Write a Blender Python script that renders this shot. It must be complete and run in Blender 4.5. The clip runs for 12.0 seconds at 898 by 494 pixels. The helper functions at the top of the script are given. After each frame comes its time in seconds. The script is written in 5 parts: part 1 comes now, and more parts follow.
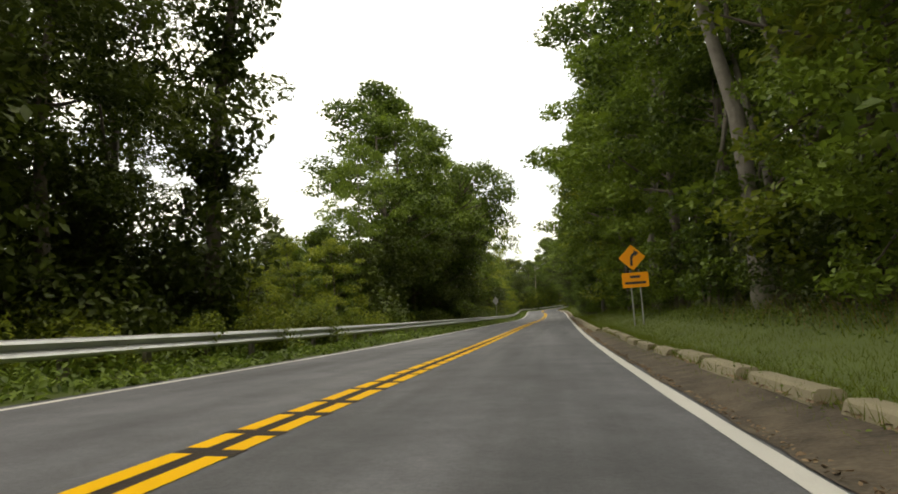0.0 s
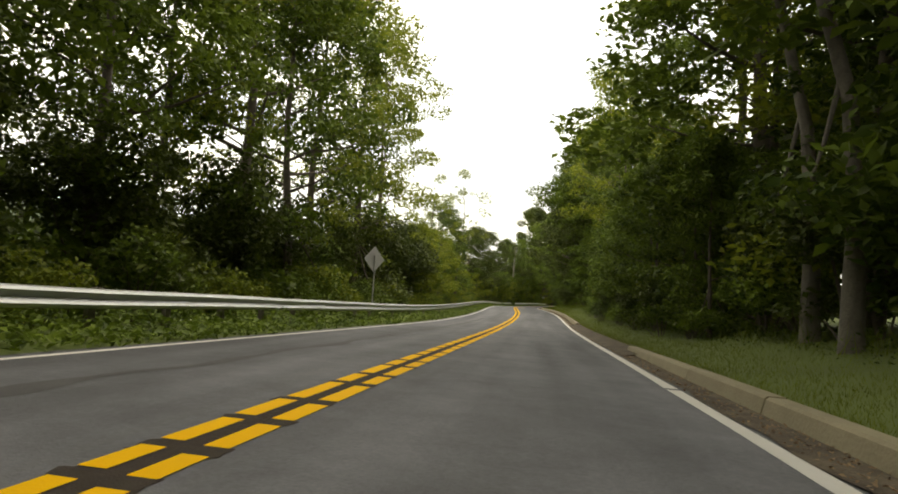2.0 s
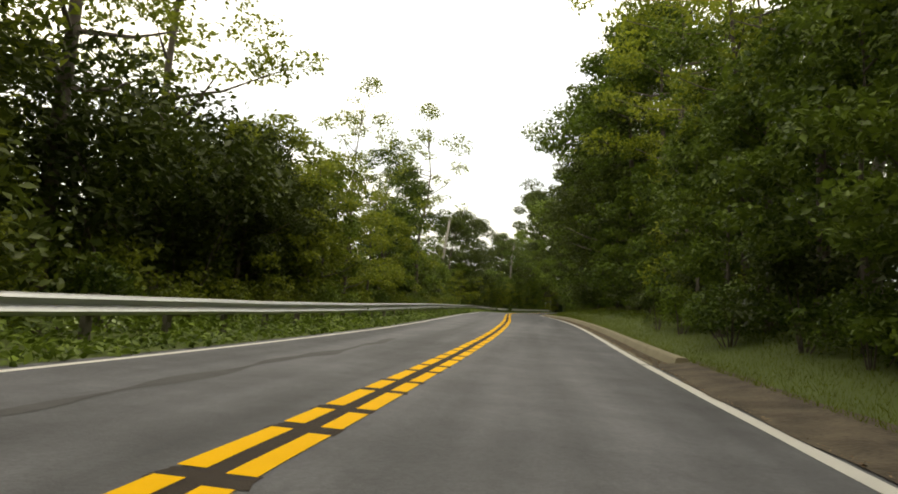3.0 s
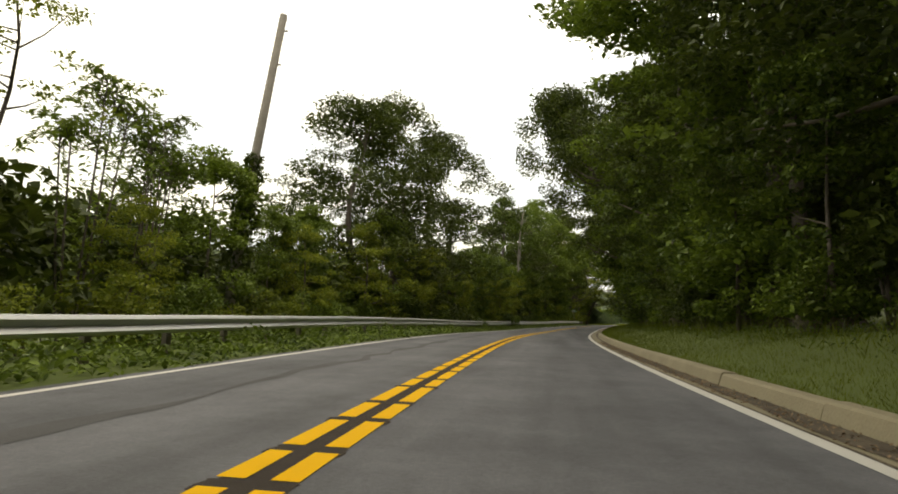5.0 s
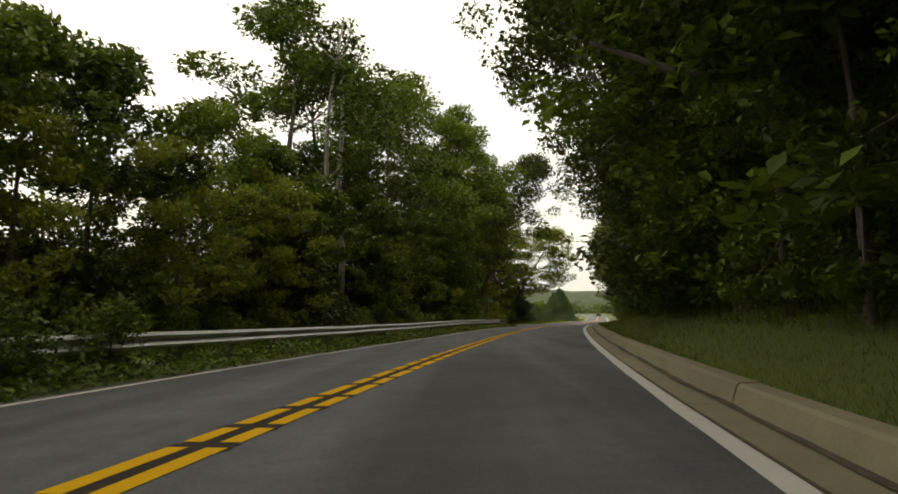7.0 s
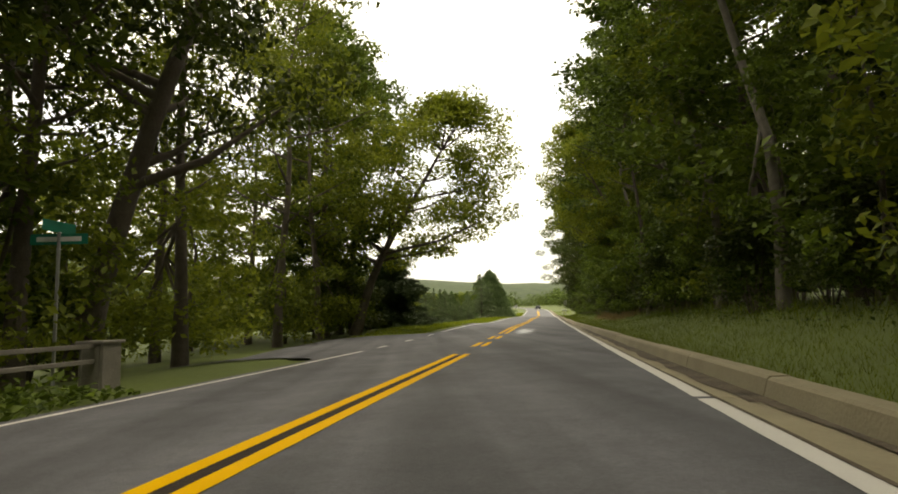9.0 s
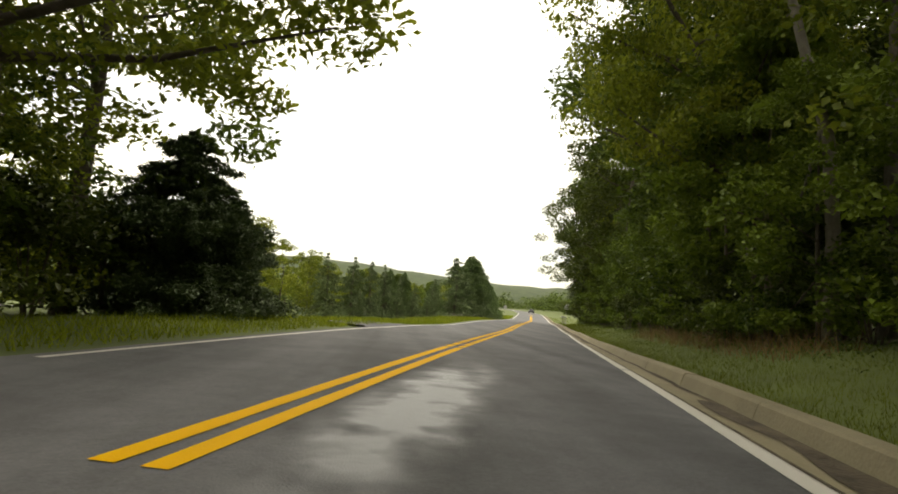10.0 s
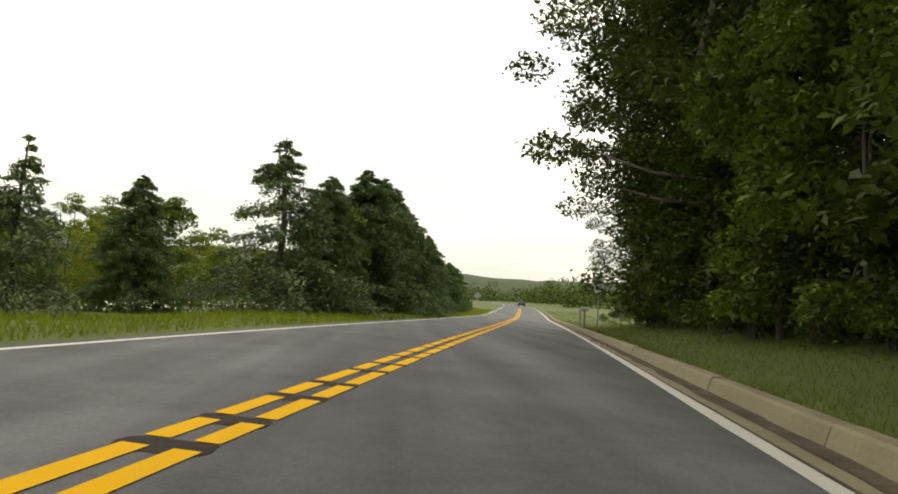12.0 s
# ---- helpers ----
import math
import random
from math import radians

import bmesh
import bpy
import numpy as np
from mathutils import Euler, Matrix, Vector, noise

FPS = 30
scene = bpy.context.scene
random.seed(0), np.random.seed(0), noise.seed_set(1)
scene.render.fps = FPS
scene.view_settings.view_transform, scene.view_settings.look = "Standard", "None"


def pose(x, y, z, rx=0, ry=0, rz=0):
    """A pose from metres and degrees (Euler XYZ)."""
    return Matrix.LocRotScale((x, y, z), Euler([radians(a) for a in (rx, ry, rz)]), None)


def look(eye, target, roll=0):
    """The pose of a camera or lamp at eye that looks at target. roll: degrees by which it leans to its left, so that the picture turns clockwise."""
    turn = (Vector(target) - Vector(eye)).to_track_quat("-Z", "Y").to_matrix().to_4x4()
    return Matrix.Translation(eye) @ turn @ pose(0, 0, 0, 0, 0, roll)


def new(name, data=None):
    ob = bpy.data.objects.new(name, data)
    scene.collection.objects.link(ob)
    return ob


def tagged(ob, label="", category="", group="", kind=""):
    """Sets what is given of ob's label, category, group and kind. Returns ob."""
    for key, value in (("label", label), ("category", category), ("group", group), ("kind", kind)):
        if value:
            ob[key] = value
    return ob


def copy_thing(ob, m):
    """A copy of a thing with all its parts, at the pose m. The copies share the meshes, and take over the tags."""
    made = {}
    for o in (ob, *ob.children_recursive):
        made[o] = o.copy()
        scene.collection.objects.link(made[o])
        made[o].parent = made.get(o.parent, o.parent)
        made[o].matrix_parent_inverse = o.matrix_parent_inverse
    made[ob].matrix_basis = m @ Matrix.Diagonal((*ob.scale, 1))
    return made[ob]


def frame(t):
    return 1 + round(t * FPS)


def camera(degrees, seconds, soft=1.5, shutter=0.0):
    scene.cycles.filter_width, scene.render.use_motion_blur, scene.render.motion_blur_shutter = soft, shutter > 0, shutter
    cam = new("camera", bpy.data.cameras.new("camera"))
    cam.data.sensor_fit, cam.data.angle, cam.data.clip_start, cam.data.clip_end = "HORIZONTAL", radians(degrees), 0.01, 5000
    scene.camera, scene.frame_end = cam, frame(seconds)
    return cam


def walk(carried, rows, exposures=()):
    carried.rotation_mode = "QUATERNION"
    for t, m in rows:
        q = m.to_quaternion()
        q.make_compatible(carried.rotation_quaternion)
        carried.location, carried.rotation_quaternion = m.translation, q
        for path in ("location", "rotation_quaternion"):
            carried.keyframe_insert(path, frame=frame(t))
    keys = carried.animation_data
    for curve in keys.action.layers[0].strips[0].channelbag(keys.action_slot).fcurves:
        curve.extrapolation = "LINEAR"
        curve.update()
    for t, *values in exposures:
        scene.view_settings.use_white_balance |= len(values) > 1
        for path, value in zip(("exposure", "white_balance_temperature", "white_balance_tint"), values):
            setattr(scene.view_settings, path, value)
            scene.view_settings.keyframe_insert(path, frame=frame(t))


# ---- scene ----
# ---- camera ----
cam = camera(75.64, 12.0, soft=1.8)
PATH = [
    (0.0, pose(2.28, 0.04, 0.871, 96.40, 3.75, 10.09)),
    (0.5, pose(2.14, 13.83, 0.612, 95.98, 2.44, 9.03)),
    (1.0, pose(2.15, 27.24, 0.440, 95.73, 0.04, 8.56)),
    (1.5, pose(2.17, 40.32, 0.328, 95.31, -2.21, 8.35)),
    (2.0, pose(2.22, 53.13, 0.207, 95.20, -3.09, 8.10)),
    (2.5, pose(2.26, 65.74, 0.045, 95.16, -4.42, 8.20)),
    (3.0, pose(2.28, 78.30, -0.096, 95.97, -3.03, 8.19)),
    (3.5, pose(2.37, 90.91, -0.114, 96.44, -1.87, 7.88)),
    (4.0, pose(2.36, 103.69, 0.085, 96.62, -2.85, 9.18)),
    (4.5, pose(1.96, 116.64, 0.268, 96.76, -3.60, 10.69)),
    (5.0, pose(1.48, 129.75, 0.337, 97.07, -1.82, 9.90)),
    (5.5, pose(1.36, 142.92, 0.372, 97.37, 1.01, 8.20)),
    (6.0, pose(1.77, 156.01, 0.390, 97.32, 2.64, 5.96)),
    (6.5, pose(2.69, 168.86, 0.373, 97.39, 0.87, 3.74)),
    (7.0, pose(3.96, 181.40, 0.411, 97.39, 0.65, 2.29)),
    (7.5, pose(5.50, 193.64, 0.556, 98.73, 2.38, 1.16)),
    (8.0, pose(7.31, 205.62, 0.703, 98.42, 3.61, -0.27)),
    (8.5, pose(9.47, 217.43, 0.810, 97.40, 3.14, -2.07)),
    (9.0, pose(11.97, 229.16, 0.844, 96.78, 1.92, -3.94)),
    (9.5, pose(14.70, 240.84, 0.794, 96.85, -0.41, -4.76)),
    (10.0, pose(17.45, 252.53, 0.776, 96.43, -3.67, -4.55)),
    (10.5, pose(20.19, 264.21, 0.806, 96.33, -2.96, -5.02)),
    (11.0, pose(22.97, 275.82, 0.763, 96.23, -3.87, -5.30)),
    (11.5, pose(25.73, 287.24, 0.762, 96.26, -3.39, -5.37)),
    (12.0, pose(28.45, 298.37, 0.814, 96.02, -2.87, -5.22)),
]

walk(cam, PATH, [(0.0, 0.46, 7350, 8), (0.5, 0.33, 7300, 8), (1.0, -0.05, 7200, 8), (1.5, 0.40, 7400, 8), (2.0, 0.55, 7600, 8), (2.5, 0.50, 7600, 8), (3.0, 0.33, 7550, 8), (5.0, 0.10, 7650, 8), (5.5, 0.05, 7400, 8), (6.0, -0.35, 7500, 8), (6.5, -0.20, 7650, 8), (7.0, -0.15, 7600, 8), (9.0, 0.42, 8000, 8), (9.5, 0.28, 8000, 8), (10.0, 0.30, 7800, 8), (10.5, 0.40, 7500, 8), (11.0, 0.25, 7400, 8), (12.0, -0.12, 7400, 8)])

# ---- light ----
world = bpy.data.worlds.new("overcast_sky")
scene.world = world
world.use_nodes = True
wn, wl = world.node_tree.nodes, world.node_tree.links
wn.clear()
w_out = wn.new("ShaderNodeOutputWorld")
w_add = wn.new("ShaderNodeAddShader")
w_sky = wn.new("ShaderNodeTexSky")
w_sky.sky_type, w_sky.sun_disc = "NISHITA", False
w_sky.sun_elevation, w_sky.sun_rotation = radians(70), radians(76)
w_blue = wn.new("ShaderNodeBackground")
w_blue.inputs["Strength"].default_value = 0.05
w_cloud = wn.new("ShaderNodeBackground")
w_cloud.inputs["Strength"].default_value = 1.0
w_map = wn.new("ShaderNodeMapping")
w_map.inputs["Scale"].default_value = (1.6, 1.6, 8.0)
w_tc = wn.new("ShaderNodeTexCoord")
w_noise = wn.new("ShaderNodeTexNoise")
w_noise.inputs["Scale"].default_value = 1.6
w_noise.inputs["Detail"].default_value = 6
w_noise.inputs["Roughness"].default_value = 0.5
w_ramp = wn.new("ShaderNodeValToRGB")
w_ramp.color_ramp.elements[0].position, w_ramp.color_ramp.elements[0].color = 0.36, (1.13, 1.16, 1.17, 1)
w_ramp.color_ramp.elements[1].position, w_ramp.color_ramp.elements[1].color = 0.62, (1.64, 1.58, 1.38, 1)
wl.new(w_tc.outputs["Generated"], w_map.inputs["Vector"])
wl.new(w_map.outputs[0], w_noise.inputs["Vector"])
wl.new(w_noise.outputs[0], w_ramp.inputs[0])
# an overcast sky is dimmer towards the horizon
w_sep = wn.new("ShaderNodeSeparateXYZ")
w_dim = wn.new("ShaderNodeMapRange")
w_dim.inputs["From Min"].default_value, w_dim.inputs["From Max"].default_value = 0.0, 0.36
w_dim.inputs["To Min"].default_value, w_dim.inputs["To Max"].default_value = 0.54, 1.0
w_mul = wn.new("ShaderNodeMix")
w_mul.data_type, w_mul.blend_type = "RGBA", "MULTIPLY"
w_mul.inputs["Factor"].default_value = 1.0
wl.new(w_tc.outputs["Generated"], w_sep.inputs[0])
wl.new(w_sep.outputs["Z"], w_dim.inputs["Value"])
wl.new(w_ramp.outputs[0], w_mul.inputs["A"])
wl.new(w_dim.outputs[0], w_mul.inputs["B"])
wl.new(w_mul.outputs["Result"], w_cloud.inputs["Color"])
wl.new(w_sky.outputs[0], w_blue.inputs["Color"])
wl.new(w_blue.outputs[0], w_add.inputs[0])
wl.new(w_cloud.outputs[0], w_add.inputs[1])
wl.new(w_add.outputs[0], w_out.inputs["Surface"])
sun_data = bpy.data.lights.new("sun", "SUN")
sun_data.energy, sun_data.angle, sun_data.color = 0.9, radians(25), (1.0, 0.96, 0.9)
sun = new("sun", sun_data)
sun.matrix_world = look((0, 0, 50), (-16, -4, 0))


# ---- materials ----
def asphalt():
    """Worn asphalt: aggregate grain, mottled wear, and soft streaks drawn out along the road."""
    m = material("asphalt", (0.084, 0.085, 0.090), 0.82, vary=0.30, scale=1.1, fine=70, bump=0.35, spec=0.4)
    n, k = m.node_tree.nodes, m.node_tree.links
    p = n["Principled BSDF"]
    src = p.inputs["Base Color"].links[0].from_socket
    tc = n.new("ShaderNodeTexCoord")
    mp = n.new("ShaderNodeMapping")
    mp.inputs["Scale"].default_value = (1.1, 0.06, 1.0)
    t = n.new("ShaderNodeTexNoise")
    t.inputs["Scale"].default_value, t.inputs["Detail"].default_value = 1.0, 4
    r = n.new("ShaderNodeMapRange")
    r.inputs["From Min"].default_value, r.inputs["From Max"].default_value = 0.32, 0.68
    r.inputs["To Min"].default_value, r.inputs["To Max"].default_value = 0.72, 1.42
    x = n.new("ShaderNodeMix")
    x.data_type, x.blend_type = "RGBA", "MULTIPLY"
    x.inputs["Factor"].default_value = 1.0
    k.new(tc.outputs["Object"], mp.inputs["Vector"])
    k.new(mp.outputs[0], t.inputs["Vector"])
    k.new(t.outputs["Fac"], r.inputs["Value"])
    k.new(src, x.inputs["A"])
    k.new(r.outputs[0], x.inputs["B"])
    # blotchy wear at arm's length and at a few metres
    last = x.outputs["Result"]
    for size, lo, hi in ((0.45, 0.86, 1.14), (4.0, 0.93, 1.07), (30.0, 0.88, 1.12)):
        t2 = n.new("ShaderNodeTexNoise")
        t2.inputs["Scale"].default_value, t2.inputs["Detail"].default_value, t2.inputs["Roughness"].default_value = size, 8, 0.7
        r2 = n.new("ShaderNodeMapRange")
        r2.inputs["From Min"].default_value, r2.inputs["From Max"].default_value = 0.38, 0.62
        r2.inputs["To Min"].default_value, r2.inputs["To Max"].default_value = lo, hi
        x2 = n.new("ShaderNodeMix")
        x2.data_type, x2.blend_type = "RGBA", "MULTIPLY"
        x2.inputs["Factor"].default_value = 1.0
        k.new(tc.outputs["Object"], t2.inputs["Vector"])
        k.new(t2.outputs["Fac"], r2.inputs["Value"])
        k.new(last, x2.inputs["A"])
        k.new(r2.outputs[0], x2.inputs["B"])
        last = x2.outputs["Result"]
    # a damp patch, ragged at its rim
    wet = n.new("ShaderNodeMapping")
    wet.vector_type = "TEXTURE"
    wet.inputs["Location"].default_value = WET_PLACE
    wet.inputs["Rotation"].default_value = (0, 0, WET_TURN)
    wet.inputs["Scale"].default_value = (0.95, 6.5, 2.0)
    ball = n.new("ShaderNodeTexGradient")
    ball.gradient_type = "SPHERICAL"
    rag = n.new("ShaderNodeTexNoise")
    rag.inputs["Scale"].default_value, rag.inputs["Detail"].default_value = 2.2, 8
    both = n.new("ShaderNodeMath")
    both.operation = "MULTIPLY"
    edge = n.new("ShaderNodeMapRange")
    edge.inputs["From Min"].default_value, edge.inputs["From Max"].default_value = 0.14, 0.36
    rough = n.new("ShaderNodeMapRange")
    rough.inputs["To Min"].default_value, rough.inputs["To Max"].default_value = 0.82, 0.30
    flat = n.new("ShaderNodeMix")
    flat.data_type = "RGBA"
    flat.inputs["B"].default_value = (0.085, 0.085, 0.086, 1)
    k.new(tc.outputs["Object"], wet.inputs["Vector"])
    k.new(wet.outputs[0], ball.inputs["Vector"])
    k.new(tc.outputs["Object"], rag.inputs["Vector"])
    k.new(ball.outputs["Fac"], both.inputs[0])
    k.new(rag.outputs["Fac"], both.inputs[1])
    k.new(both.outputs[0], edge.inputs["Value"])
    k.new(edge.outputs[0], rough.inputs["Value"])
    k.new(edge.outputs[0], flat.inputs["Factor"])
    k.new(last, flat.inputs["A"])
    k.new(rough.outputs[0], p.inputs["Roughness"])
    k.new(flat.outputs["Result"], p.inputs["Base Color"])
    return m


def material(name, base, rough=0.8, metal=0.0, vary=0.25, scale=6.0, fine=60.0, bump=0.3, second=None, spec=0.5,
             island=0.0, leaf=0.0, thing=0.0, coords="Object"):
    """A surface with colour variation at two scales and a fine relief. island / thing: variation from piece to piece."""
    m = bpy.data.materials.new(name)
    m.use_nodes = True
    n, k = m.node_tree.nodes, m.node_tree.links
    p = n["Principled BSDF"]
    p.inputs["Roughness"].default_value = rough
    p.inputs["Metallic"].default_value = metal
    p.inputs["Specular IOR Level"].default_value = spec
    tc = n.new("ShaderNodeTexCoord")

    def tex(sc, detail):
        t = n.new("ShaderNodeTexNoise")
        t.inputs["Scale"].default_value, t.inputs["Detail"].default_value = sc, detail
        k.new(tc.outputs[coords], t.inputs["Vector"])
        return t.outputs["Fac"]

    def calc(op, a, b):
        q = n.new("ShaderNodeMath")
        q.operation = op
        for i, v in enumerate((a, b)):
            if isinstance(v, (int, float)):
                q.inputs[i].default_value = v
            else:
                k.new(v, q.inputs[i])
        return q.outputs[0]

    big = tex(scale, 5)
    small = tex(fine, 3)
    value = calc("ADD", calc("MULTIPLY", calc("SUBTRACT", big, 0.5), 2.6 * vary), calc("MULTIPLY", calc("SUBTRACT", small, 0.5), 1.4 * vary))
    if island:
        g = n.new("ShaderNodeNewGeometry")
        value = calc("ADD", value, calc("MULTIPLY", calc("SUBTRACT", g.outputs["Random Per Island"], 0.5), 2 * island))
    if thing:
        o = n.new("ShaderNodeObjectInfo")
        value = calc("ADD", value, calc("MULTIPLY", calc("SUBTRACT", o.outputs["Random"], 0.5), 2 * thing))
    mix = n.new("ShaderNodeMix")
    mix.data_type = "RGBA"
    k.new(calc("MINIMUM", calc("MAXIMUM", calc("ADD", value, 0.5), 0.0), 1.0), mix.inputs["Factor"])
    other = second or tuple(min(1, c * (1 + 2 * vary)) for c in base)
    low = tuple(c * (1 - min(vary, 0.6)) for c in base) if not second else base
    mix.inputs["A"].default_value = (*low, 1)
    mix.inputs["B"].default_value = (*other, 1)
    k.new(mix.outputs["Result"], p.inputs["Base Color"])
    if bump:
        b = n.new("ShaderNodeBump")
        b.inputs["Strength"].default_value = bump
        b.inputs["Distance"].default_value = 0.02
        k.new(calc("ADD", small, calc("MULTIPLY", big, 0.7)), b.inputs["Height"])
        k.new(b.outputs[0], p.inputs["Normal"])
    if leaf:
        t = n.new("ShaderNodeBsdfTranslucent")
        k.new(mix.outputs["Result"], t.inputs["Color"])
        s = n.new("ShaderNodeMixShader")
        s.inputs[0].default_value = leaf
        k.new(p.outputs[0], s.inputs[1])
        k.new(t.outputs[0], s.inputs[2])
        k.new(s.outputs[0], n["Material Output"].inputs["Surface"])
    return m


M_STREAK = material("old_tar_streak", (0.052, 0.051, 0.051), 0.85, vary=0.35, scale=3, fine=50, bump=0.3)
M_TAR = material("dark_asphalt_seal", (0.036, 0.028, 0.022), 0.85, spec=0.2, vary=0.3, scale=9, fine=80, bump=0.4)
M_YELLOW = material("yellow_road_paint", (0.68, 0.36, 0.004), 0.8, spec=0.15, vary=0.12, scale=4, fine=50, bump=0.2, second=(0.90, 0.52, 0.006))
M_WHITE = material("white_road_paint", (0.50, 0.48, 0.44), 0.65, vary=0.12, scale=3, fine=45, bump=0.2, second=(0.74, 0.72, 0.67))
M_CONCRETE = material("weathered_concrete", (0.17, 0.145, 0.092), 0.9, vary=0.3, scale=1.6, fine=30, bump=0.35, second=(0.34, 0.295, 0.19), thing=0.12)
M_DIRT = material("dirt_and_leaf_litter", (0.042, 0.032, 0.022), 0.95, vary=0.8, scale=2.5, fine=24, bump=0.9, second=(0.135, 0.105, 0.07))
M_SOIL = material("grassy_soil", (0.060, 0.082, 0.015), 0.95, vary=0.4, scale=0.6, fine=9, bump=0.6, second=(0.11, 0.145, 0.026))
M_LAWN = material("mown_lawn", (0.06, 0.09, 0.018), 0.95, vary=0.3, scale=0.25, fine=14, bump=0.5, second=(0.11, 0.135, 0.03))
M_BARK = material("grey_brown_bark", (0.065, 0.052, 0.042), 0.95, vary=0.45, scale=5, fine=26, bump=0.9, second=(0.15, 0.125, 0.10), thing=0.2)
M_PALE_BARK = material("pale_dead_bark", (0.20, 0.18, 0.15), 0.9, vary=0.3, scale=5, fine=26, bump=0.6, second=(0.38, 0.35, 0.30))
M_TRUNK = material("grey_tall_bark", (0.095, 0.082, 0.066), 0.95, vary=0.45, scale=5, fine=26, bump=0.9, second=(0.20, 0.18, 0.15), thing=0.2)
M_LEAF = material("broad_leaves", (0.037, 0.063, 0.010), 0.5, vary=0.5, scale=0.75, fine=3, bump=0, second=(0.190, 0.262, 0.031), spec=0.25, island=0.28, thing=0.28, leaf=0.33)
# ivy's own dark green; on the wood's trees it stands in for shade
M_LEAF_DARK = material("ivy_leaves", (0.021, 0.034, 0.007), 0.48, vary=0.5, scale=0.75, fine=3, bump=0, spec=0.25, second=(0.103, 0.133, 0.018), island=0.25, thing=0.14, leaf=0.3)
# yellow-green leaves; on tall thin crowns the pale colour stands in for backlight
M_LEAF_LIGHT = material("young_leaves", (0.068, 0.098, 0.013), 0.5, vary=0.45, scale=0.8, fine=3, bump=0, spec=0.25, second=(0.285, 0.325, 0.034), island=0.28, thing=0.18, leaf=0.5)
M_NEEDLE = material("blue_green_needles", (0.064, 0.098, 0.038), 0.6, vary=0.4, scale=1.5, fine=4, bump=0, second=(0.21, 0.285, 0.115), island=0.28, thing=0.12, leaf=0.15)
# cedar green, kept darker than the fir to carry its backlit shade
M_CEDAR = material("dark_cedar_needles", (0.030, 0.052, 0.018), 0.6, vary=0.4, scale=1.2, fine=4, bump=0, second=(0.095, 0.145, 0.048), island=0.2, leaf=0.12)
M_FIR = material("mid_green_needles", (0.050, 0.088, 0.027), 0.6, vary=0.4, scale=1.3, fine=4, bump=0, second=(0.18, 0.265, 0.08), island=0.26, thing=0.12, leaf=0.2)
M_GRASS = material("grass_blades", (0.074, 0.096, 0.012), 0.9, vary=0.4, scale=0.5, fine=3, bump=0, spec=0.08, second=(0.19, 0.225, 0.028), island=0.3, leaf=0.45)
M_VERGE = material("bright_verge_grass", (0.13, 0.17, 0.017), 0.9, vary=0.4, scale=0.5, fine=3, bump=0, spec=0.08, second=(0.31, 0.36, 0.036), island=0.3, leaf=0.45)
M_STRAW = material("dry_grass", (0.16, 0.085, 0.035), 0.7, vary=0.3, scale=0.6, fine=3, bump=0, second=(0.30, 0.20, 0.08), island=0.35, leaf=0.3)
M_HILL = material("far_wooded_hill", (0.026, 0.042, 0.018), 0.95, vary=0.6, scale=0.06, fine=0.35, bump=0.0, second=(0.062, 0.085, 0.032))
M_ORANGE = material("orange_sign_sheeting", (0.82, 0.31, 0.008), 0.6, spec=0.2, vary=0.08, scale=5, fine=40, bump=0.03)
M_BLACK = material("black_sign_paint", (0.012, 0.012, 0.012), 0.5, vary=0.2, bump=0.03)
M_SIGN_WHITE = material("white_sign_sheeting", (0.62, 0.62, 0.60), 0.45, vary=0.06, scale=4, fine=40, bump=0.02)
M_SIGN_GREEN = material("green_sign_sheeting", (0.0, 0.16, 0.10), 0.45, vary=0.08, scale=5, fine=40, bump=0.02)
M_SIGN_BACK = material("dull_aluminium", (0.30, 0.30, 0.29), 0.6, metal=0.35, vary=0.15, scale=4, fine=30, bump=0.05)
M_WOOD = material("grey_weathered_wood", (0.13, 0.115, 0.095), 0.9, vary=0.35, scale=4, fine=35, bump=0.6, second=(0.28, 0.26, 0.225))
M_CAR = material("dark_car_paint", (0.02, 0.022, 0.028), 0.25, vary=0.1, bump=0)
M_GLASS = material("dark_car_glass", (0.02, 0.022, 0.025), 0.08, vary=0.1, bump=0)
M_RUBBER = material("tyre_rubber", (0.018, 0.018, 0.018), 0.8, vary=0.1, bump=0.1)
M_FLOWER = material("white_wild_flowers", (0.7, 0.7, 0.62), 0.7, vary=0.1, bump=0)
M_LITTER = material("dry_fallen_leaves", (0.10, 0.055, 0.028), 0.8, vary=0.3, scale=3, fine=20, bump=0, second=(0.33, 0.23, 0.13), island=0.4)
M_STEEL = material("galvanised_steel", (0.40, 0.41, 0.41), 0.42, metal=0.85, vary=0.18, scale=2.2, fine=20, bump=0.08, second=(0.62, 0.63, 0.62))
M_RUST = material("weathered_post", (0.10, 0.085, 0.07), 0.8, vary=0.3, scale=5, fine=30, bump=0.4, second=(0.2, 0.18, 0.15))


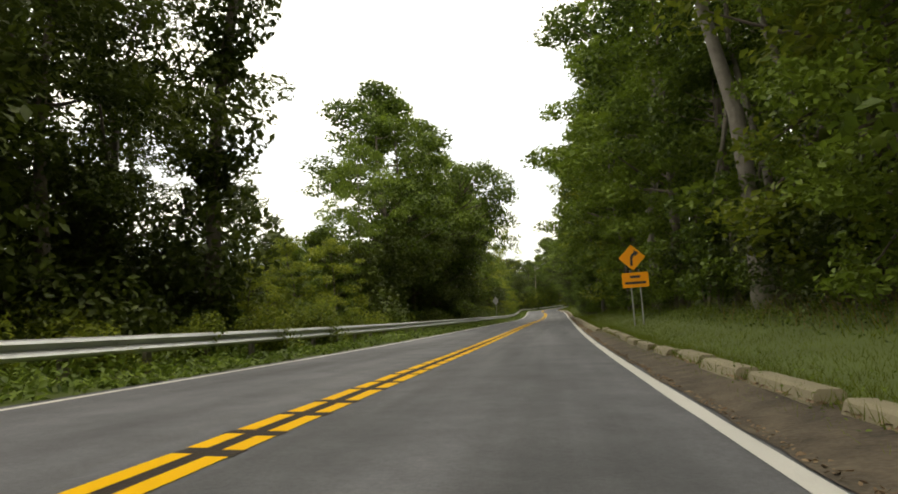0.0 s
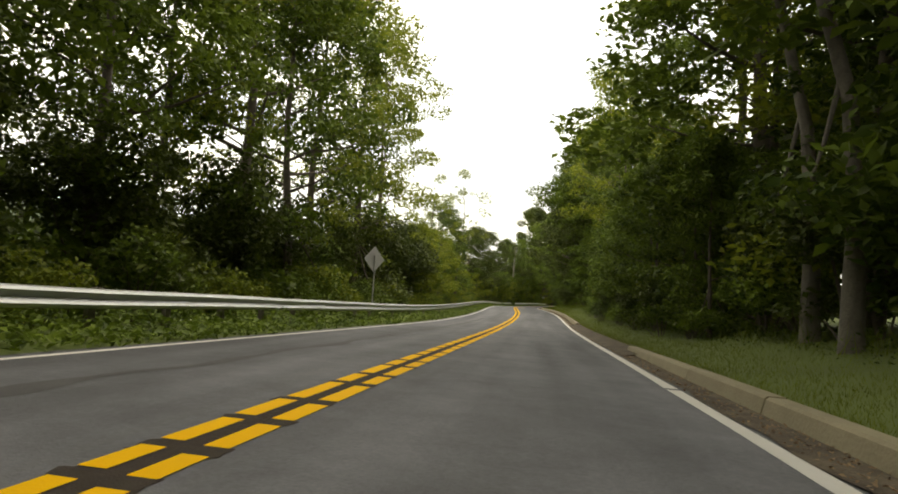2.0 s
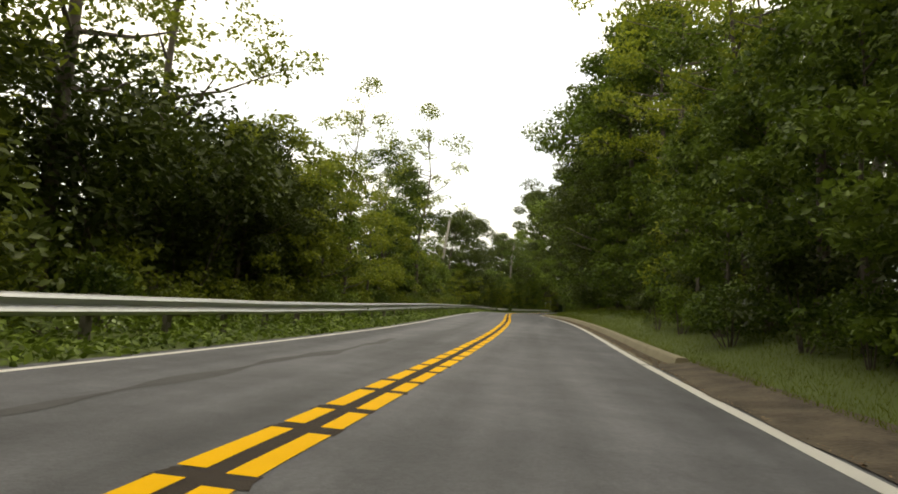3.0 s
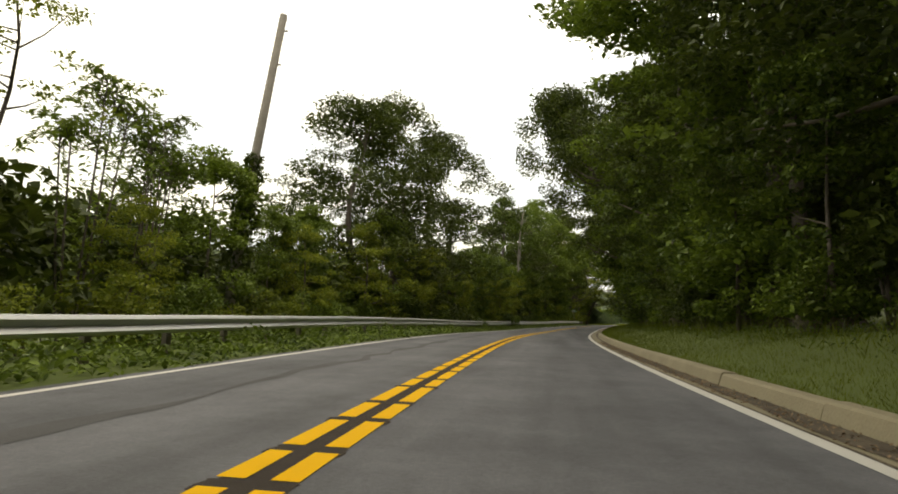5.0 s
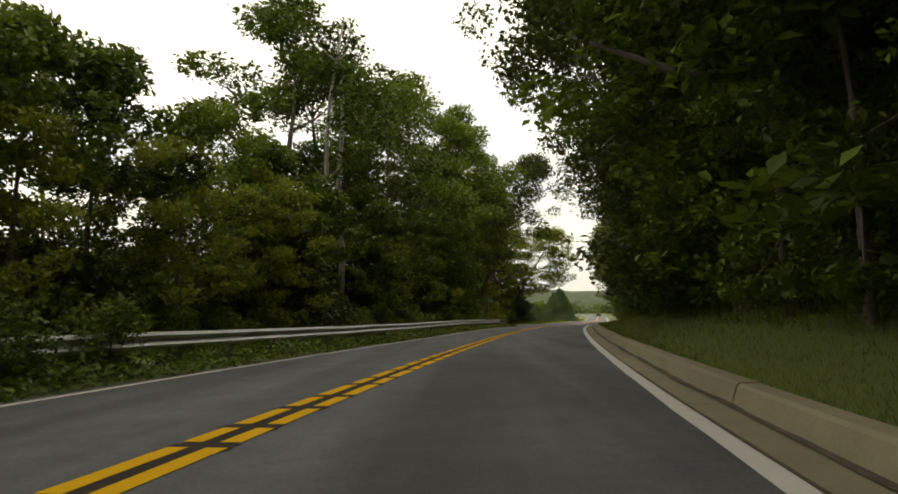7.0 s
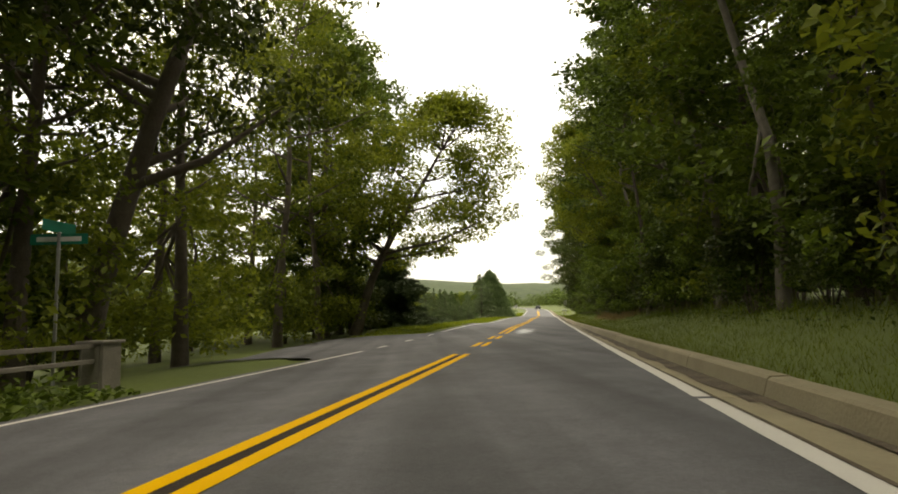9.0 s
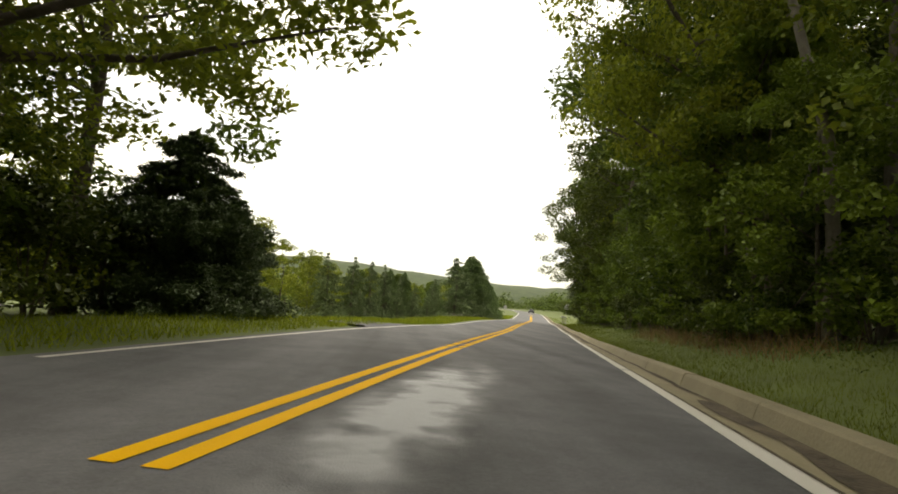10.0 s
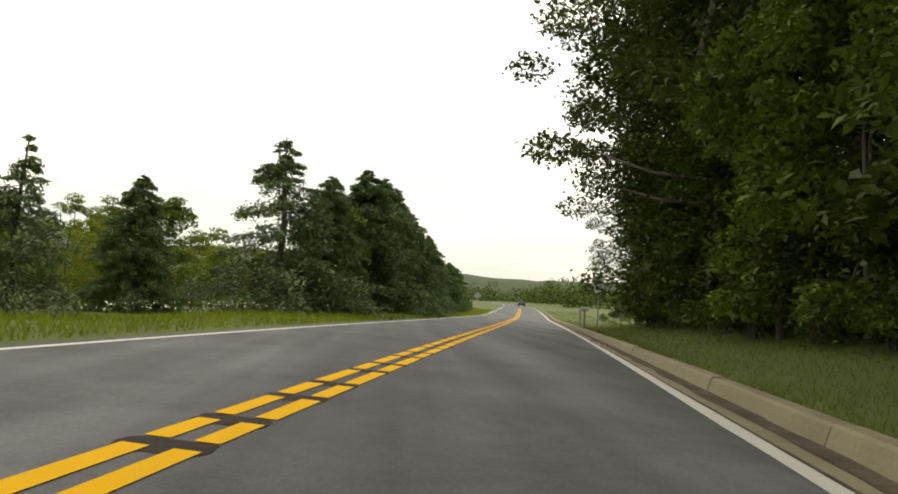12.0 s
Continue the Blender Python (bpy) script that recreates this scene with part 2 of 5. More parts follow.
# ---- the line of the road ----
S0, DK = -40.0, 10.0
BEND = [0.0, 0.0, 0.0, 0.0, -1.19, -1.17, -0.38, -0.43, -0.19, -0.59, 0.48, 0.48, -0.47, 0.13, 2.7, 3.04, -0.1, -1.14, -2.1, -3.26, -3.47, -3.48, -2.55, -2.59, -2.6, -2.4, -2.4, -1.96, -0.11, 0.32, -0.61, 0.09, 0.4, 0.57, -0.99, -0.29, 0.35, 0.35, 0.35, 0.35, 0.35, 0.35, 0.35, 0.35, 0.35, 0.35, 0.35, 2.0, 2.0, 4.5, 4.5, 4.5, 4.5, 4.5, 4.5, 4.5, 4.5]
GRADE = [-2.9, -2.73, -2.56, -2.39, -2.22, -2.04, -1.46, -1.0, -0.94, -1.1, -1.27, -1.36, -0.78, 0.61, 1.71, 1.46, 0.67, 0.35, 0.38, 0.19, -0.27, -0.17, 0.54, 1.04, 0.94, 1.1, 0.77, -0.04, -0.42, 0.18, 0.78, -0.04, -0.51, 0.23, 0.74, 0.46, 0.0, 0.0, 0.0, 0.0, 0.0, 2.4, 2.4, 2.4, 2.4, 2.4, 2.4, 2.4, 2.4, 2.4, 3.0, 3.0, 3.0, 3.0, 3.0, 3.0, 3.0]
BANK = [2.47, 2.47, 2.47, 2.47, 2.47, 2.18, 1.88, 1.58, 1.33, 0.98, 1.12, 1.22, 0.97, 0.77, 0.27, -0.08, -0.23, -0.19, 0.32, 0.56, 0.48, 0.04, -0.23, -0.61, -1.36, -1.8, -1.3, -0.99, -0.66, -0.28, 0.82, 2.05, 2.26, 1.23, 1.98, 2.11, 2.11, 2.11, 2.11, 2.11, 2.11, 2.11, 2.11, 2.11, 2.11, 2.11, 2.11, 2.11, 2.11, 2.11, 2.11, 2.11, 2.11, 2.11, 2.11, 2.11, 2.11]
SG = np.arange(-80.0, 521.0, 1.0)
_kn = S0 + DK * np.arange(len(BEND))
_kap = np.interp(SG, _kn, BEND) / 1000
_left = 3.38 + 0.06 * np.sin(SG * 0.07)
_gr = np.interp(SG, _kn, GRADE) / 100
_bk = np.radians(np.interp(SG, _kn, BANK))
_th = np.concatenate([[0], np.cumsum((_kap[1:] + _kap[:-1]) / 2)])
_th += 0.01303 - _th[80]
_c = np.stack([-np.sin(_th) * np.cos(_gr), np.cos(_th) * np.cos(_gr), np.sin(_gr)], -1)
_C = np.concatenate([[[0, 0, 0]], np.cumsum((_c[1:] + _c[:-1]) / 2, 0)])
_C += np.array((0, 0, 0.134)) - _C[80]


def smooth(a, b, v):
    v = min(max((v - a) / (b - a), 0.0), 1.0)
    return v * v * (3 - 2 * v)


def rise(s, d):
    """Height of the ground over the road's plane, d metres to the right of the centre line."""
    if d > 4.2:
        steep = 1 - 0.8 * smooth(326, 350, s)
        h = 0.13 + steep * (0.85 * smooth(4.3, 9.5, d) + 2.6 * smooth(9, 40, d))
        return h + 0.12 * noise.noise((s * 0.2, d * 0.3, 3)) * smooth(4.8, 7, d)
    if d < -3.8:
        open_land = smooth(238, 266, s)
        drop = 0.10 * max(0, -d - 6.5) * (1 - open_land) + 0.03 * max(0, -d - 6) * open_land
        return -0.02 + 0.0 - min(drop, 6) + 0.15 * noise.noise((s * 0.2, d * 0.2, 9)) * smooth(5, 8, -d)
    return 0.0


def at(s, d, z=0.0):
    """World place, s metres along the road, d metres right of its centre, z over the ground there."""
    th, bk = np.interp(s, SG, _th), np.interp(s, SG, _bk)
    c = [np.interp(s, SG, _C[:, i]) for i in range(3)]
    near = min(max(d, -6.5), 6.5)
    tilt = -math.sin(bk) * near
    return Vector((c[0] + math.cos(th) * d, c[1] + math.sin(th) * d, c[2] + tilt + rise(s, d) + z))


def heading(s):
    return float(np.interp(s, SG, _th))


WET_PLACE = at(260.0, 0.9)
WET_TURN = heading(260.0)
M_ASPHALT = asphalt()


# ---- building helpers ----
def mesh_of(name, verts, faces, mat, smooth_faces=False):
    me = bpy.data.meshes.new(name)
    me.from_pydata([tuple(v) for v in verts], [], faces)
    me.materials.append(mat)
    if smooth_faces:
        me.polygons.foreach_set("use_smooth", [True] * len(me.polygons))
    me.update()
    return me


def thing(name, label, category, group="", kind="", m=None):
    e = tagged(new(name), label, category, group, kind)
    e.empty_display_size = 0.2
    if m is not None:
        e.matrix_world = m
    return e


def part(name, data, parent, label="", m=None):
    ob = new(name, data)
    ob.parent = parent
    if m is not None:
        ob.matrix_basis = m
    if label:
        ob["label"] = label
    return ob


def bm_mesh(name, bm, mat, smooth_faces=False):
    me = bpy.data.meshes.new(name)
    bm.to_mesh(me)
    bm.free()
    me.materials.append(mat)
    if smooth_faces:
        me.polygons.foreach_set("use_smooth", [True] * len(me.polygons))
    return me


def box(bm, sx, sy, sz, m=None, bevel=0.0):
    r = bmesh.ops.create_cube(bm, size=1.0, matrix=(m or Matrix()) @ Matrix.Diagonal((sx, sy, sz, 1)))
    if bevel:
        es = list({e for v in r["verts"] for e in v.link_edges})
        bmesh.ops.bevel(bm, geom=es, offset=bevel, segments=1, affect="EDGES", profile=0.5)


def tube(points, radii, sides=7):
    """Verts and faces of a tapered tube through the points, closed at its far end."""
    verts, faces = [], []
    for i, (p, r) in enumerate(zip(points, radii)):
        p = Vector(p)
        a = Vector(points[min(i + 1, len(points) - 1)]) - Vector(points[max(i - 1, 0)])
        u = a.orthogonal().normalized()
        v = a.normalized().cross(u)
        for j in range(sides):
            w = 2 * math.pi * j / sides
            verts.append(p + u * (math.cos(w) * r) + v * (math.sin(w) * r))
    for i in range(len(points) - 1):
        for j in range(sides):
            k = (j + 1) % sides
            faces.append((i * sides + j, i * sides + k, (i + 1) * sides + k, (i + 1) * sides + j))
    faces.append(tuple(range((len(points) - 1) * sides, len(points) * sides)))
    return verts, faces


def join_tubes(tubes):
    verts, faces = [], []
    for v, f in tubes:
        o = len(verts)
        verts += v
        faces += [tuple(i + o for i in q) for q in f]
    return verts, faces


def strip(name, d0, d1, s0, s1, z, mat, step=1.0, wave=0.0, seed=0):
    """A thin band lying on the road between two offsets and two stations."""
    count = max(1, int(round((s1 - s0) / step)))
    verts, faces = [], []
    for i in range(count + 1):
        s = s0 + (s1 - s0) * i / count
        a = wave * noise.noise((s * 0.9, seed, 0.5))
        b = wave * noise.noise((s * 0.9, seed, 7.5))
        verts += [at(s, d0 + a, z), at(s, d1 + b, z)]
    for i in range(count):
        faces.append((2 * i, 2 * i + 1, 2 * i + 3, 2 * i + 2))
    return mesh_of(name, verts, faces, mat)


# ---- leaves ----
def leaves(rng, places, size, up=0.35, slim=0.55, droop=0.25):
    """Folded leaf blades at the places (N x 3); four corners and two faces each."""
    n = len(places)
    nrm = rng.normal(size=(n, 3))
    nrm[:, 2] = np.abs(nrm[:, 2]) + up
    nrm /= np.linalg.norm(nrm, axis=1)[:, None]
    t = rng.normal(size=(n, 3))
    t[:, 2] -= droop
    t -= nrm * (t * nrm).sum(1)[:, None]
    t /= np.linalg.norm(t, axis=1)[:, None] + 1e-9
    b = np.cross(nrm, t)
    sz = size * rng.uniform(0.6, 1.4, size=n)[:, None]
    v = np.empty((n, 4, 3))
    v[:, 0] = places - t * sz * 0.5
    v[:, 1] = places + b * sz * 0.5 * slim + nrm * sz * 0.12
    v[:, 2] = places + t * sz * 0.5
    v[:, 3] = places - b * sz * 0.5 * slim + nrm * sz * 0.12
    i = np.arange(n)[:, None] * 4
    f = np.stack([i + [0, 1, 2], i + [0, 2, 3]], 1).reshape(-1, 3)
    return v.reshape(-1, 3), f


def fast_mesh(name, v, f, mat):
    me = bpy.data.meshes.new(name)
    me.vertices.add(len(v))
    me.vertices.foreach_set("co", np.ascontiguousarray(v, dtype=np.float32).ravel())
    me.loops.add(f.size)
    me.loops.foreach_set("vertex_index", np.ascontiguousarray(f, dtype=np.int32).ravel())
    me.polygons.add(len(f))
    me.polygons.foreach_set("loop_start", np.arange(0, f.size, f.shape[1], dtype=np.int32))
    me.materials.append(mat)
    me.update(calc_edges=True)
    return me


def clumps(rng, centres, radii, per, flat=0.6):
    """Leaf places spread in the outer shells of flattened clumps."""
    out = []
    for c, r in zip(centres, radii):
        k = max(6, int(per * r * r))
        q = rng.normal(size=(k, 3))
        q /= np.linalg.norm(q, axis=1)[:, None]
        q *= (rng.uniform(0.25, 1.0, size=(k, 1)) ** 0.45) * r
        q[:, 2] *= flat
        q *= 1 + 0.35 * rng.normal(size=(k, 1)) * 0.4
        out.append(q + c)
    return np.concatenate(out)


def broad_tree(seed, height, spread, base, n_clumps, per, leaf, mat, bark, lean=0.0, trunk_r=0.2, limbs=9, low=0.0, one_side=0.0):
    """Meshes of a broad-leaved tree: a crooked trunk with limbs, and a ragged crown of leaf clumps.
    base: where the crown starts; low: share of clumps hanging further down the stem."""
    rng = np.random.default_rng(seed)
    stem = []
    k = 8
    dx, dy = rng.normal(size=2) * 0.25
    for i in range(k + 1):
        z = height * 0.9 * i / k
        wob = 0.035 * height * math.sin(i * 1.1 + seed) * (i / k)
        stem.append(Vector((lean * z * (0.5 + 0.5 * i / k) + wob * dx * 2 + one_side * 0.1 * i, wob * dy * 2, z)))
    rad = [max(0.02, trunk_r * (1.25 if i == 0 else 1) * (1 - 0.9 * i / k)) for i in range(k + 1)]
    tubes = [tube(stem, rad, 8)]

    def on_stem(z):
        x = min(max(z / (height * 0.9) * k, 0), k - 0.001)
        i = int(x)
        return stem[i].lerp(stem[i + 1], x - i)

    centres, radii = [], []
    for i in range(n_clumps):
        h = base + (height - base) * (rng.uniform() ** 0.8)
        if rng.uniform() < low:
            h = rng.uniform(0.6, base)
        u = (h - base) / (height - base)
        prof = math.sqrt(max(0.06, 1 - (1.9 * (max(u, 0) - 0.42)) ** 2)) if u > 0 else 0.45
        a = rng.uniform(0, 2 * math.pi)
        r = spread * prof * rng.uniform(0.3, 1.05)
        c = on_stem(min(h, height * 0.88)) + Vector((math.cos(a) * r + one_side * spread * 0.35, math.sin(a) * r, (h - min(h, height * 0.88))))
        centres.append(np.array(c))
        radii.append(spread * rng.uniform(0.13, 0.26))
    order = rng.permutation(len(centres))[:limbs]
    for j in order:
        e = Vector(centres[j])
        h = max(0.25 * height, min(e.z - 0.25 * (e.xy - on_stem(e.z).xy).length - 0.5, height * 0.8))
        a = on_stem(h)
        m = a.lerp(e, 0.5) + Vector((0, 0, -0.06 * (e - a).length))
        r0 = max(0.03, trunk_r * 0.45 * (1 - 0.7 * h / height))
        tubes.append(tube([a, m, e], [r0, r0 * 0.65, r0 * 0.2], 5))
    v, f = join_tubes(tubes)
    trunk = mesh_of("trunk", v, f, bark, True)
    pts = clumps(rng, centres, radii, per * 2.0, 0.55)
    lv, lf = leaves(rng, pts, leaf)
    return trunk, fast_mesh("crown", lv, lf, mat)


def bush(seed, height, spread, count, leaf, mat):
    rng = np.random.default_rng(seed)
    centres, radii = [], []
    for i in range(11):
        a, u = rng.uniform(0, 6.283), rng.uniform() ** 0.6
        r = spread * 0.75 * rng.uniform(0.1, 1) * (1.1 - 0.6 * u)
        centres.append(np.array((math.cos(a) * r, math.sin(a) * r, 0.18 * height + u * 0.7 * height)))
        radii.append(spread * rng.uniform(0.3, 0.5))
    pts = clumps(rng, centres, radii, count / 11 / (0.16 * spread * spread), 0.75)
    pts = pts[pts[:, 2] > 0.02]
    tubes = []
    for c in centres[:7]:
        tubes.append(tube([(c[0] * 0.1, c[1] * 0.1, -0.1), c * 0.55, c], [0.035, 0.02, 0.008], 4))
    v, f = join_tubes(tubes)
    lv, lf = leaves(rng, pts, leaf, up=0.5)
    return mesh_of("stems", v, f, M_BARK), fast_mesh("foliage", lv, lf, mat)


def conifer(seed, height, spread, tiers, mat, per_tier=9, droop=0.25, skirt=0.12, dense=1.0, tip=1.0):
    """A conifer: a straight stem with uneven, drooping, needle-covered branches."""
    rng = np.random.default_rng(seed)
    tubes = [tube([(0, 0, -0.1), (0.02 * height, 0, height * 0.5), (0, 0, height)], [0.02 * height, 0.012 * height, 0.01], 7)]
    pts = []
    for i in range(tiers * per_tier):
        u = rng.uniform(0, 1) ** 1.15
        z = height * (skirt + (0.98 - skirt) * u)
        lump = 1.1 + 0.5 * noise.noise((u * 5, seed, 1)) + 0.25 * rng.normal() * 0.5
        r = max(0.08, spread * (1 - u) ** (0.72 * tip) * lump)
        a = rng.uniform(0, 2 * math.pi)
        r *= 1 + 0.3 * noise.noise((math.cos(a) * 1.3, math.sin(a) * 1.3, z * 0.5 + seed))
        b = Vector((0, 0, z + 0.10 * r))
        m = Vector((math.cos(a) * r * 0.6, math.sin(a) * r * 0.6, z - droop * r * 0.35))
        e = Vector((math.cos(a) * r, math.sin(a) * r, z - droop * r * (0.7 + 0.6 * rng.uniform())))
        tubes.append(tube([b, m, e], [0.012 + 0.004 * r, 0.01, 0.003], 3))
        k = int((22 + 84 * r) * dense)
        t = rng.uniform(0.1, 1.05, size=(k, 1)) ** 0.75
        q = (1 - t) ** 2 * np.array(b) + 2 * t * (1 - t) * np.array(m) + t * t * np.array(e)
        w = 0.17 * (1.1 - t) * r + 0.04
        q = q + rng.normal(size=(k, 3)) * w * np.array((0.9, 0.9, 0.35))
        q[:, 2] -= np.abs(rng.normal(size=k)) * 0.07 * r
        pts.append(q)
    v, f = join_tubes(tubes)
    lv, lf = leaves(rng, np.concatenate(pts), 0.095 + 0.009 * height, up=0.3, slim=0.30, droop=0.9)
    return mesh_of("trunk", v, f, M_BARK, True), fast_mesh("crown", lv, lf, mat)


# ---- ground and road ----
cols = [-110, -80, -60, -45, -34, -26, -20, -16, -13, -11, -9.5, -8, -7, -6, -5.4, -4.8, -4.3, -3.7, -3.2, -2.6, 0, 3.2, 3.85, 4.15, 4.45, 4.8, 5.4, 6, 7, 8, 9.5, 11, 13, 16, 20, 26, 34, 45, 60, 80, 110]
rows = np.arange(-80, 519, 2.0)
gv, gf = [], []
for s in rows:
    for d in cols:
        deep = -0.06 if -2.7 <= d <= 4.15 else (-0.035 if -4.5 < d < 0 else 0)
        gv.append(at(s, d, deep))
nc = len(cols)
for i in range(len(rows) - 1):
    for j in range(nc - 1):
        gf.append((i * nc + j, i * nc + j + 1, (i + 1) * nc + j + 1, (i + 1) * nc + j))
# the sheet goes on outward to the horizon
ring = [i * nc for i in range(len(rows))] + [(len(rows) - 1) * nc + j for j in range(1, nc)] \
    + [i * nc + nc - 1 for i in range(len(rows) - 2, -1, -1)] + [j for j in range(nc - 2, 0, -1)]
mid = at(260, 0)
prev = ring
for far in (1.6, 3.0, 8.0, 20.0):
    cur = []
    for i in ring:
        p = gv[i]
        q = mid + (p - mid).normalized() * max((p - mid).length * far, 250 * far)
        cur.append(len(gv))
        gv.append(Vector((q.x, q.y, -3.0 - far * 0.5)))
    for a in range(len(ring)):
        b = (a + 1) % len(ring)
        gf.append((prev[b], prev[a], cur[a], cur[b]))
    prev = cur
ground_me = mesh_of("ground", gv, gf, M_SOIL, True)
ground_me.materials.append(M_LAWN)
mat_of = []
for i in range(len(rows) - 1):
    for j in range(nc - 1):
        s, d = rows[i], cols[j]
        mat_of.append(1 if (s > 334 and d > 4) or (s > 255 and d < -3.9) else 0)
mat_of += [0] * (len(gf) - len(mat_of))
ground_me.polygons.foreach_set("material_index", mat_of)
ground = tagged(new("ground", ground_me), "grassy soil and mown lawn beside the road", "ground", kind="structure")

rv, rf = [], []
for i, s in enumerate(np.arange(-80, 519, 1.0)):
    edge = -float(np.interp(s, SG, _left)) - 0.28 - 0.07 * noise.noise((s * 0.7, 0, 0))
    rv += [at(s, edge, -0.06), at(s, edge), at(s, -1.7), at(s, 0), at(s, 1.7), at(s, 4.0)]
    if i:
        o = 6 * (i - 1)
        rf += [(o + j, o + j + 1, o + j + 7, o + j + 6) for j in range(5)]
road = tagged(new("road", mesh_of("road", rv, rf, M_ASPHALT)), "two-lane grey asphalt road with worn surface", "road", kind="structure")

# ---- guard rail ----
RAIL_D = -5.0
W_PROFILE = [(0.0, 0.72), (0.045, 0.70), (0.075, 0.655), (0.03, 0.60), (0.0, 0.565), (0.03, 0.53), (0.075, 0.475), (0.045, 0.43), (0.0, 0.41)]


def rail_mesh(s0, s1):
    verts, faces = [], []
    k = 5
    prof = W_PROFILE + [(x - 0.012, z) for x, z in reversed(W_PROFILE)]
    n = len(prof)
    for i in range(k):
        s = s0 + (s1 - s0) * i / (k - 1)
        sag = 0.02 * noise.noise((s * 0.3, 4, 4))
        for x, z in prof:
            verts.append(at(s, RAIL_D + x + sag, z + sag))
    for i in range(k - 1):
        for j in range(n):
            q = (j + 1) % n
            faces.append((i * n + j, (i + 1) * n + j, (i + 1) * n + q, i * n + q))
    return mesh_of("rail_beam", verts, faces, M_STEEL)


guard_rail = thing("guard_rail", "weathered galvanised steel W-beam guard rail on posts", "guard rail")
for i in range(68):
    s = -22.5 + 3.81 * i
    part("rail_beam", rail_mesh(s, s + 3.83), guard_rail)
bm = bmesh.new()
box(bm, 0.10, 0.15, 1.1, pose(0, 0, 0.12), 0.008)
box(bm, 0.14, 0.12, 0.34, pose(0.11, 0, 0.56), 0.006)
post_me = bm_mesh("post", bm, M_RUST)
for i in range(137):
    s = -22.5 + 1.905 * i
    p = at(s, RAIL_D - 0.19)
    part("post", post_me, guard_rail, "", Matrix.Translation(p) @ Matrix.Rotation(heading(s), 4, "Z"))

# ---- the end of the guard rail ----
def frame_at(s, d, z=0.0, turn=0.0):
    return Matrix.Translation(at(s, d, z)) @ Matrix.Rotation(heading(s) + turn, 4, "Z")


END = -22.5 + 3.81 * 68
rail_end = thing("rail_end_post", "grey weathered wooden box post ending the guard rail", "post", m=frame_at(END + 2.3, -5.05))
for k, x in enumerate((-0.19, 0.19)):
    bm = bmesh.new()
    box(bm, 0.06, 0.4, 0.78, pose(x, 0, 0.34), 0.008)
    part("side_board", bm_mesh("side_board", bm, M_WOOD), rail_end)
bm = bmesh.new()
box(bm, 0.32, 0.06, 0.74, pose(0, -0.17, 0.33), 0.006)
part("front_board", bm_mesh("front_board", bm, M_WOOD), rail_end)
bm = bmesh.new()
box(bm, 0.50, 0.52, 0.05, pose(0, 0, 0.755), 0.01)
part("cap_board", bm_mesh("cap_board", bm, M_WOOD), rail_end)
for z in (0.70, 0.46):
    bm = bmesh.new()
    box(bm, 0.05, 2.3, 0.07, pose(0.05, -1.3, z), 0.008)
    part("connecting_bar", bm_mesh("connecting_bar", bm, M_WOOD), rail_end)

# ---- markings on the road ----
markings = tagged(new("road_markings"), "yellow and white painted lines on the asphalt", "road marking", kind="structure")
# where a short dash begins, at intervals along the road
MARKS = [-14.3, 3.67, 5.23, 16.81, 18.31, 19.82, 30.41, 31.85, 33.41, 43.92, 45.47, 47.15, 55.51, 56.89, 58.86, 68.38, 70.16, 72.06, 82.12, 84.05,
         132.53, 134.4, 136.71, 147.35, 149.55, 160.41, 162.47, 173.22, 175.03, 185.6, 187.26, 230.2, 269.47, 271.12, 281.45, 283.08, 304.49, 306.1, 420.0]
SOLID = ((232.6, 244.4), (247.6, 249.9), (252.4, 254.6), (257.1, 267.4))
seal = tagged(new("seal_strip", strip("seal_strip", -0.20, 0.20, -20, 244, 0.002, M_TAR, 0.5, 0.03, 1)), "dark worn seal under the centre lines", "road marking", kind="structure")
pieces = []
for a, b in zip(MARKS[:-1], MARKS[1:]):
    k = max(1, round((b - a) / 1.95))
    for q in range(k):
        s0, s1 = a + (b - a) * q / k, a + (b - a) * (q + 1) / k
        cut = s0 + 0.42 * (s1 - s0)
        pieces += [(s0 + 0.085, cut - 0.085), (cut + 0.085, s1 - 0.085)]
pieces = [q for q in pieces if not 232.4 < 0.5 * (q[0] + q[1]) < 267.6]
near = [q for q in pieces if 0 < q[0] < 128]
far = [q for q in pieces if not 0 < q[0] < 128]
for s0, s1 in near:
    for side, lag in ((-0.145, 0.0), (0.145, -0.06)):
        j = 0.05 * noise.noise((s0 * 3.1, side * 9, 2))
        part("yellow_dash", strip("yellow_dash", side - 0.078, side + 0.078, s0 + lag + j, s1 + lag - j, 0.006, M_YELLOW, 0.22, 0.012, side), markings)
verts, faces = [], []
for s0, s1 in far + list(SOLID):
    for side in (-0.145, 0.145):
        k = max(1, int((s1 - s0) / 0.5))
        o = len(verts)
        for i in range(k + 1):
            s = s0 + (s1 - s0) * i / k
            w = 0.078 + 0.01 * noise.noise((s * 2, side, 5))
            verts += [at(s, side - w, 0.006), at(s, side + w, 0.006)]
        for i in range(k):
            faces.append((o + 2 * i, o + 2 * i + 1, o + 2 * i + 3, o + 2 * i + 2))
gaps_v, gaps_f = [], []
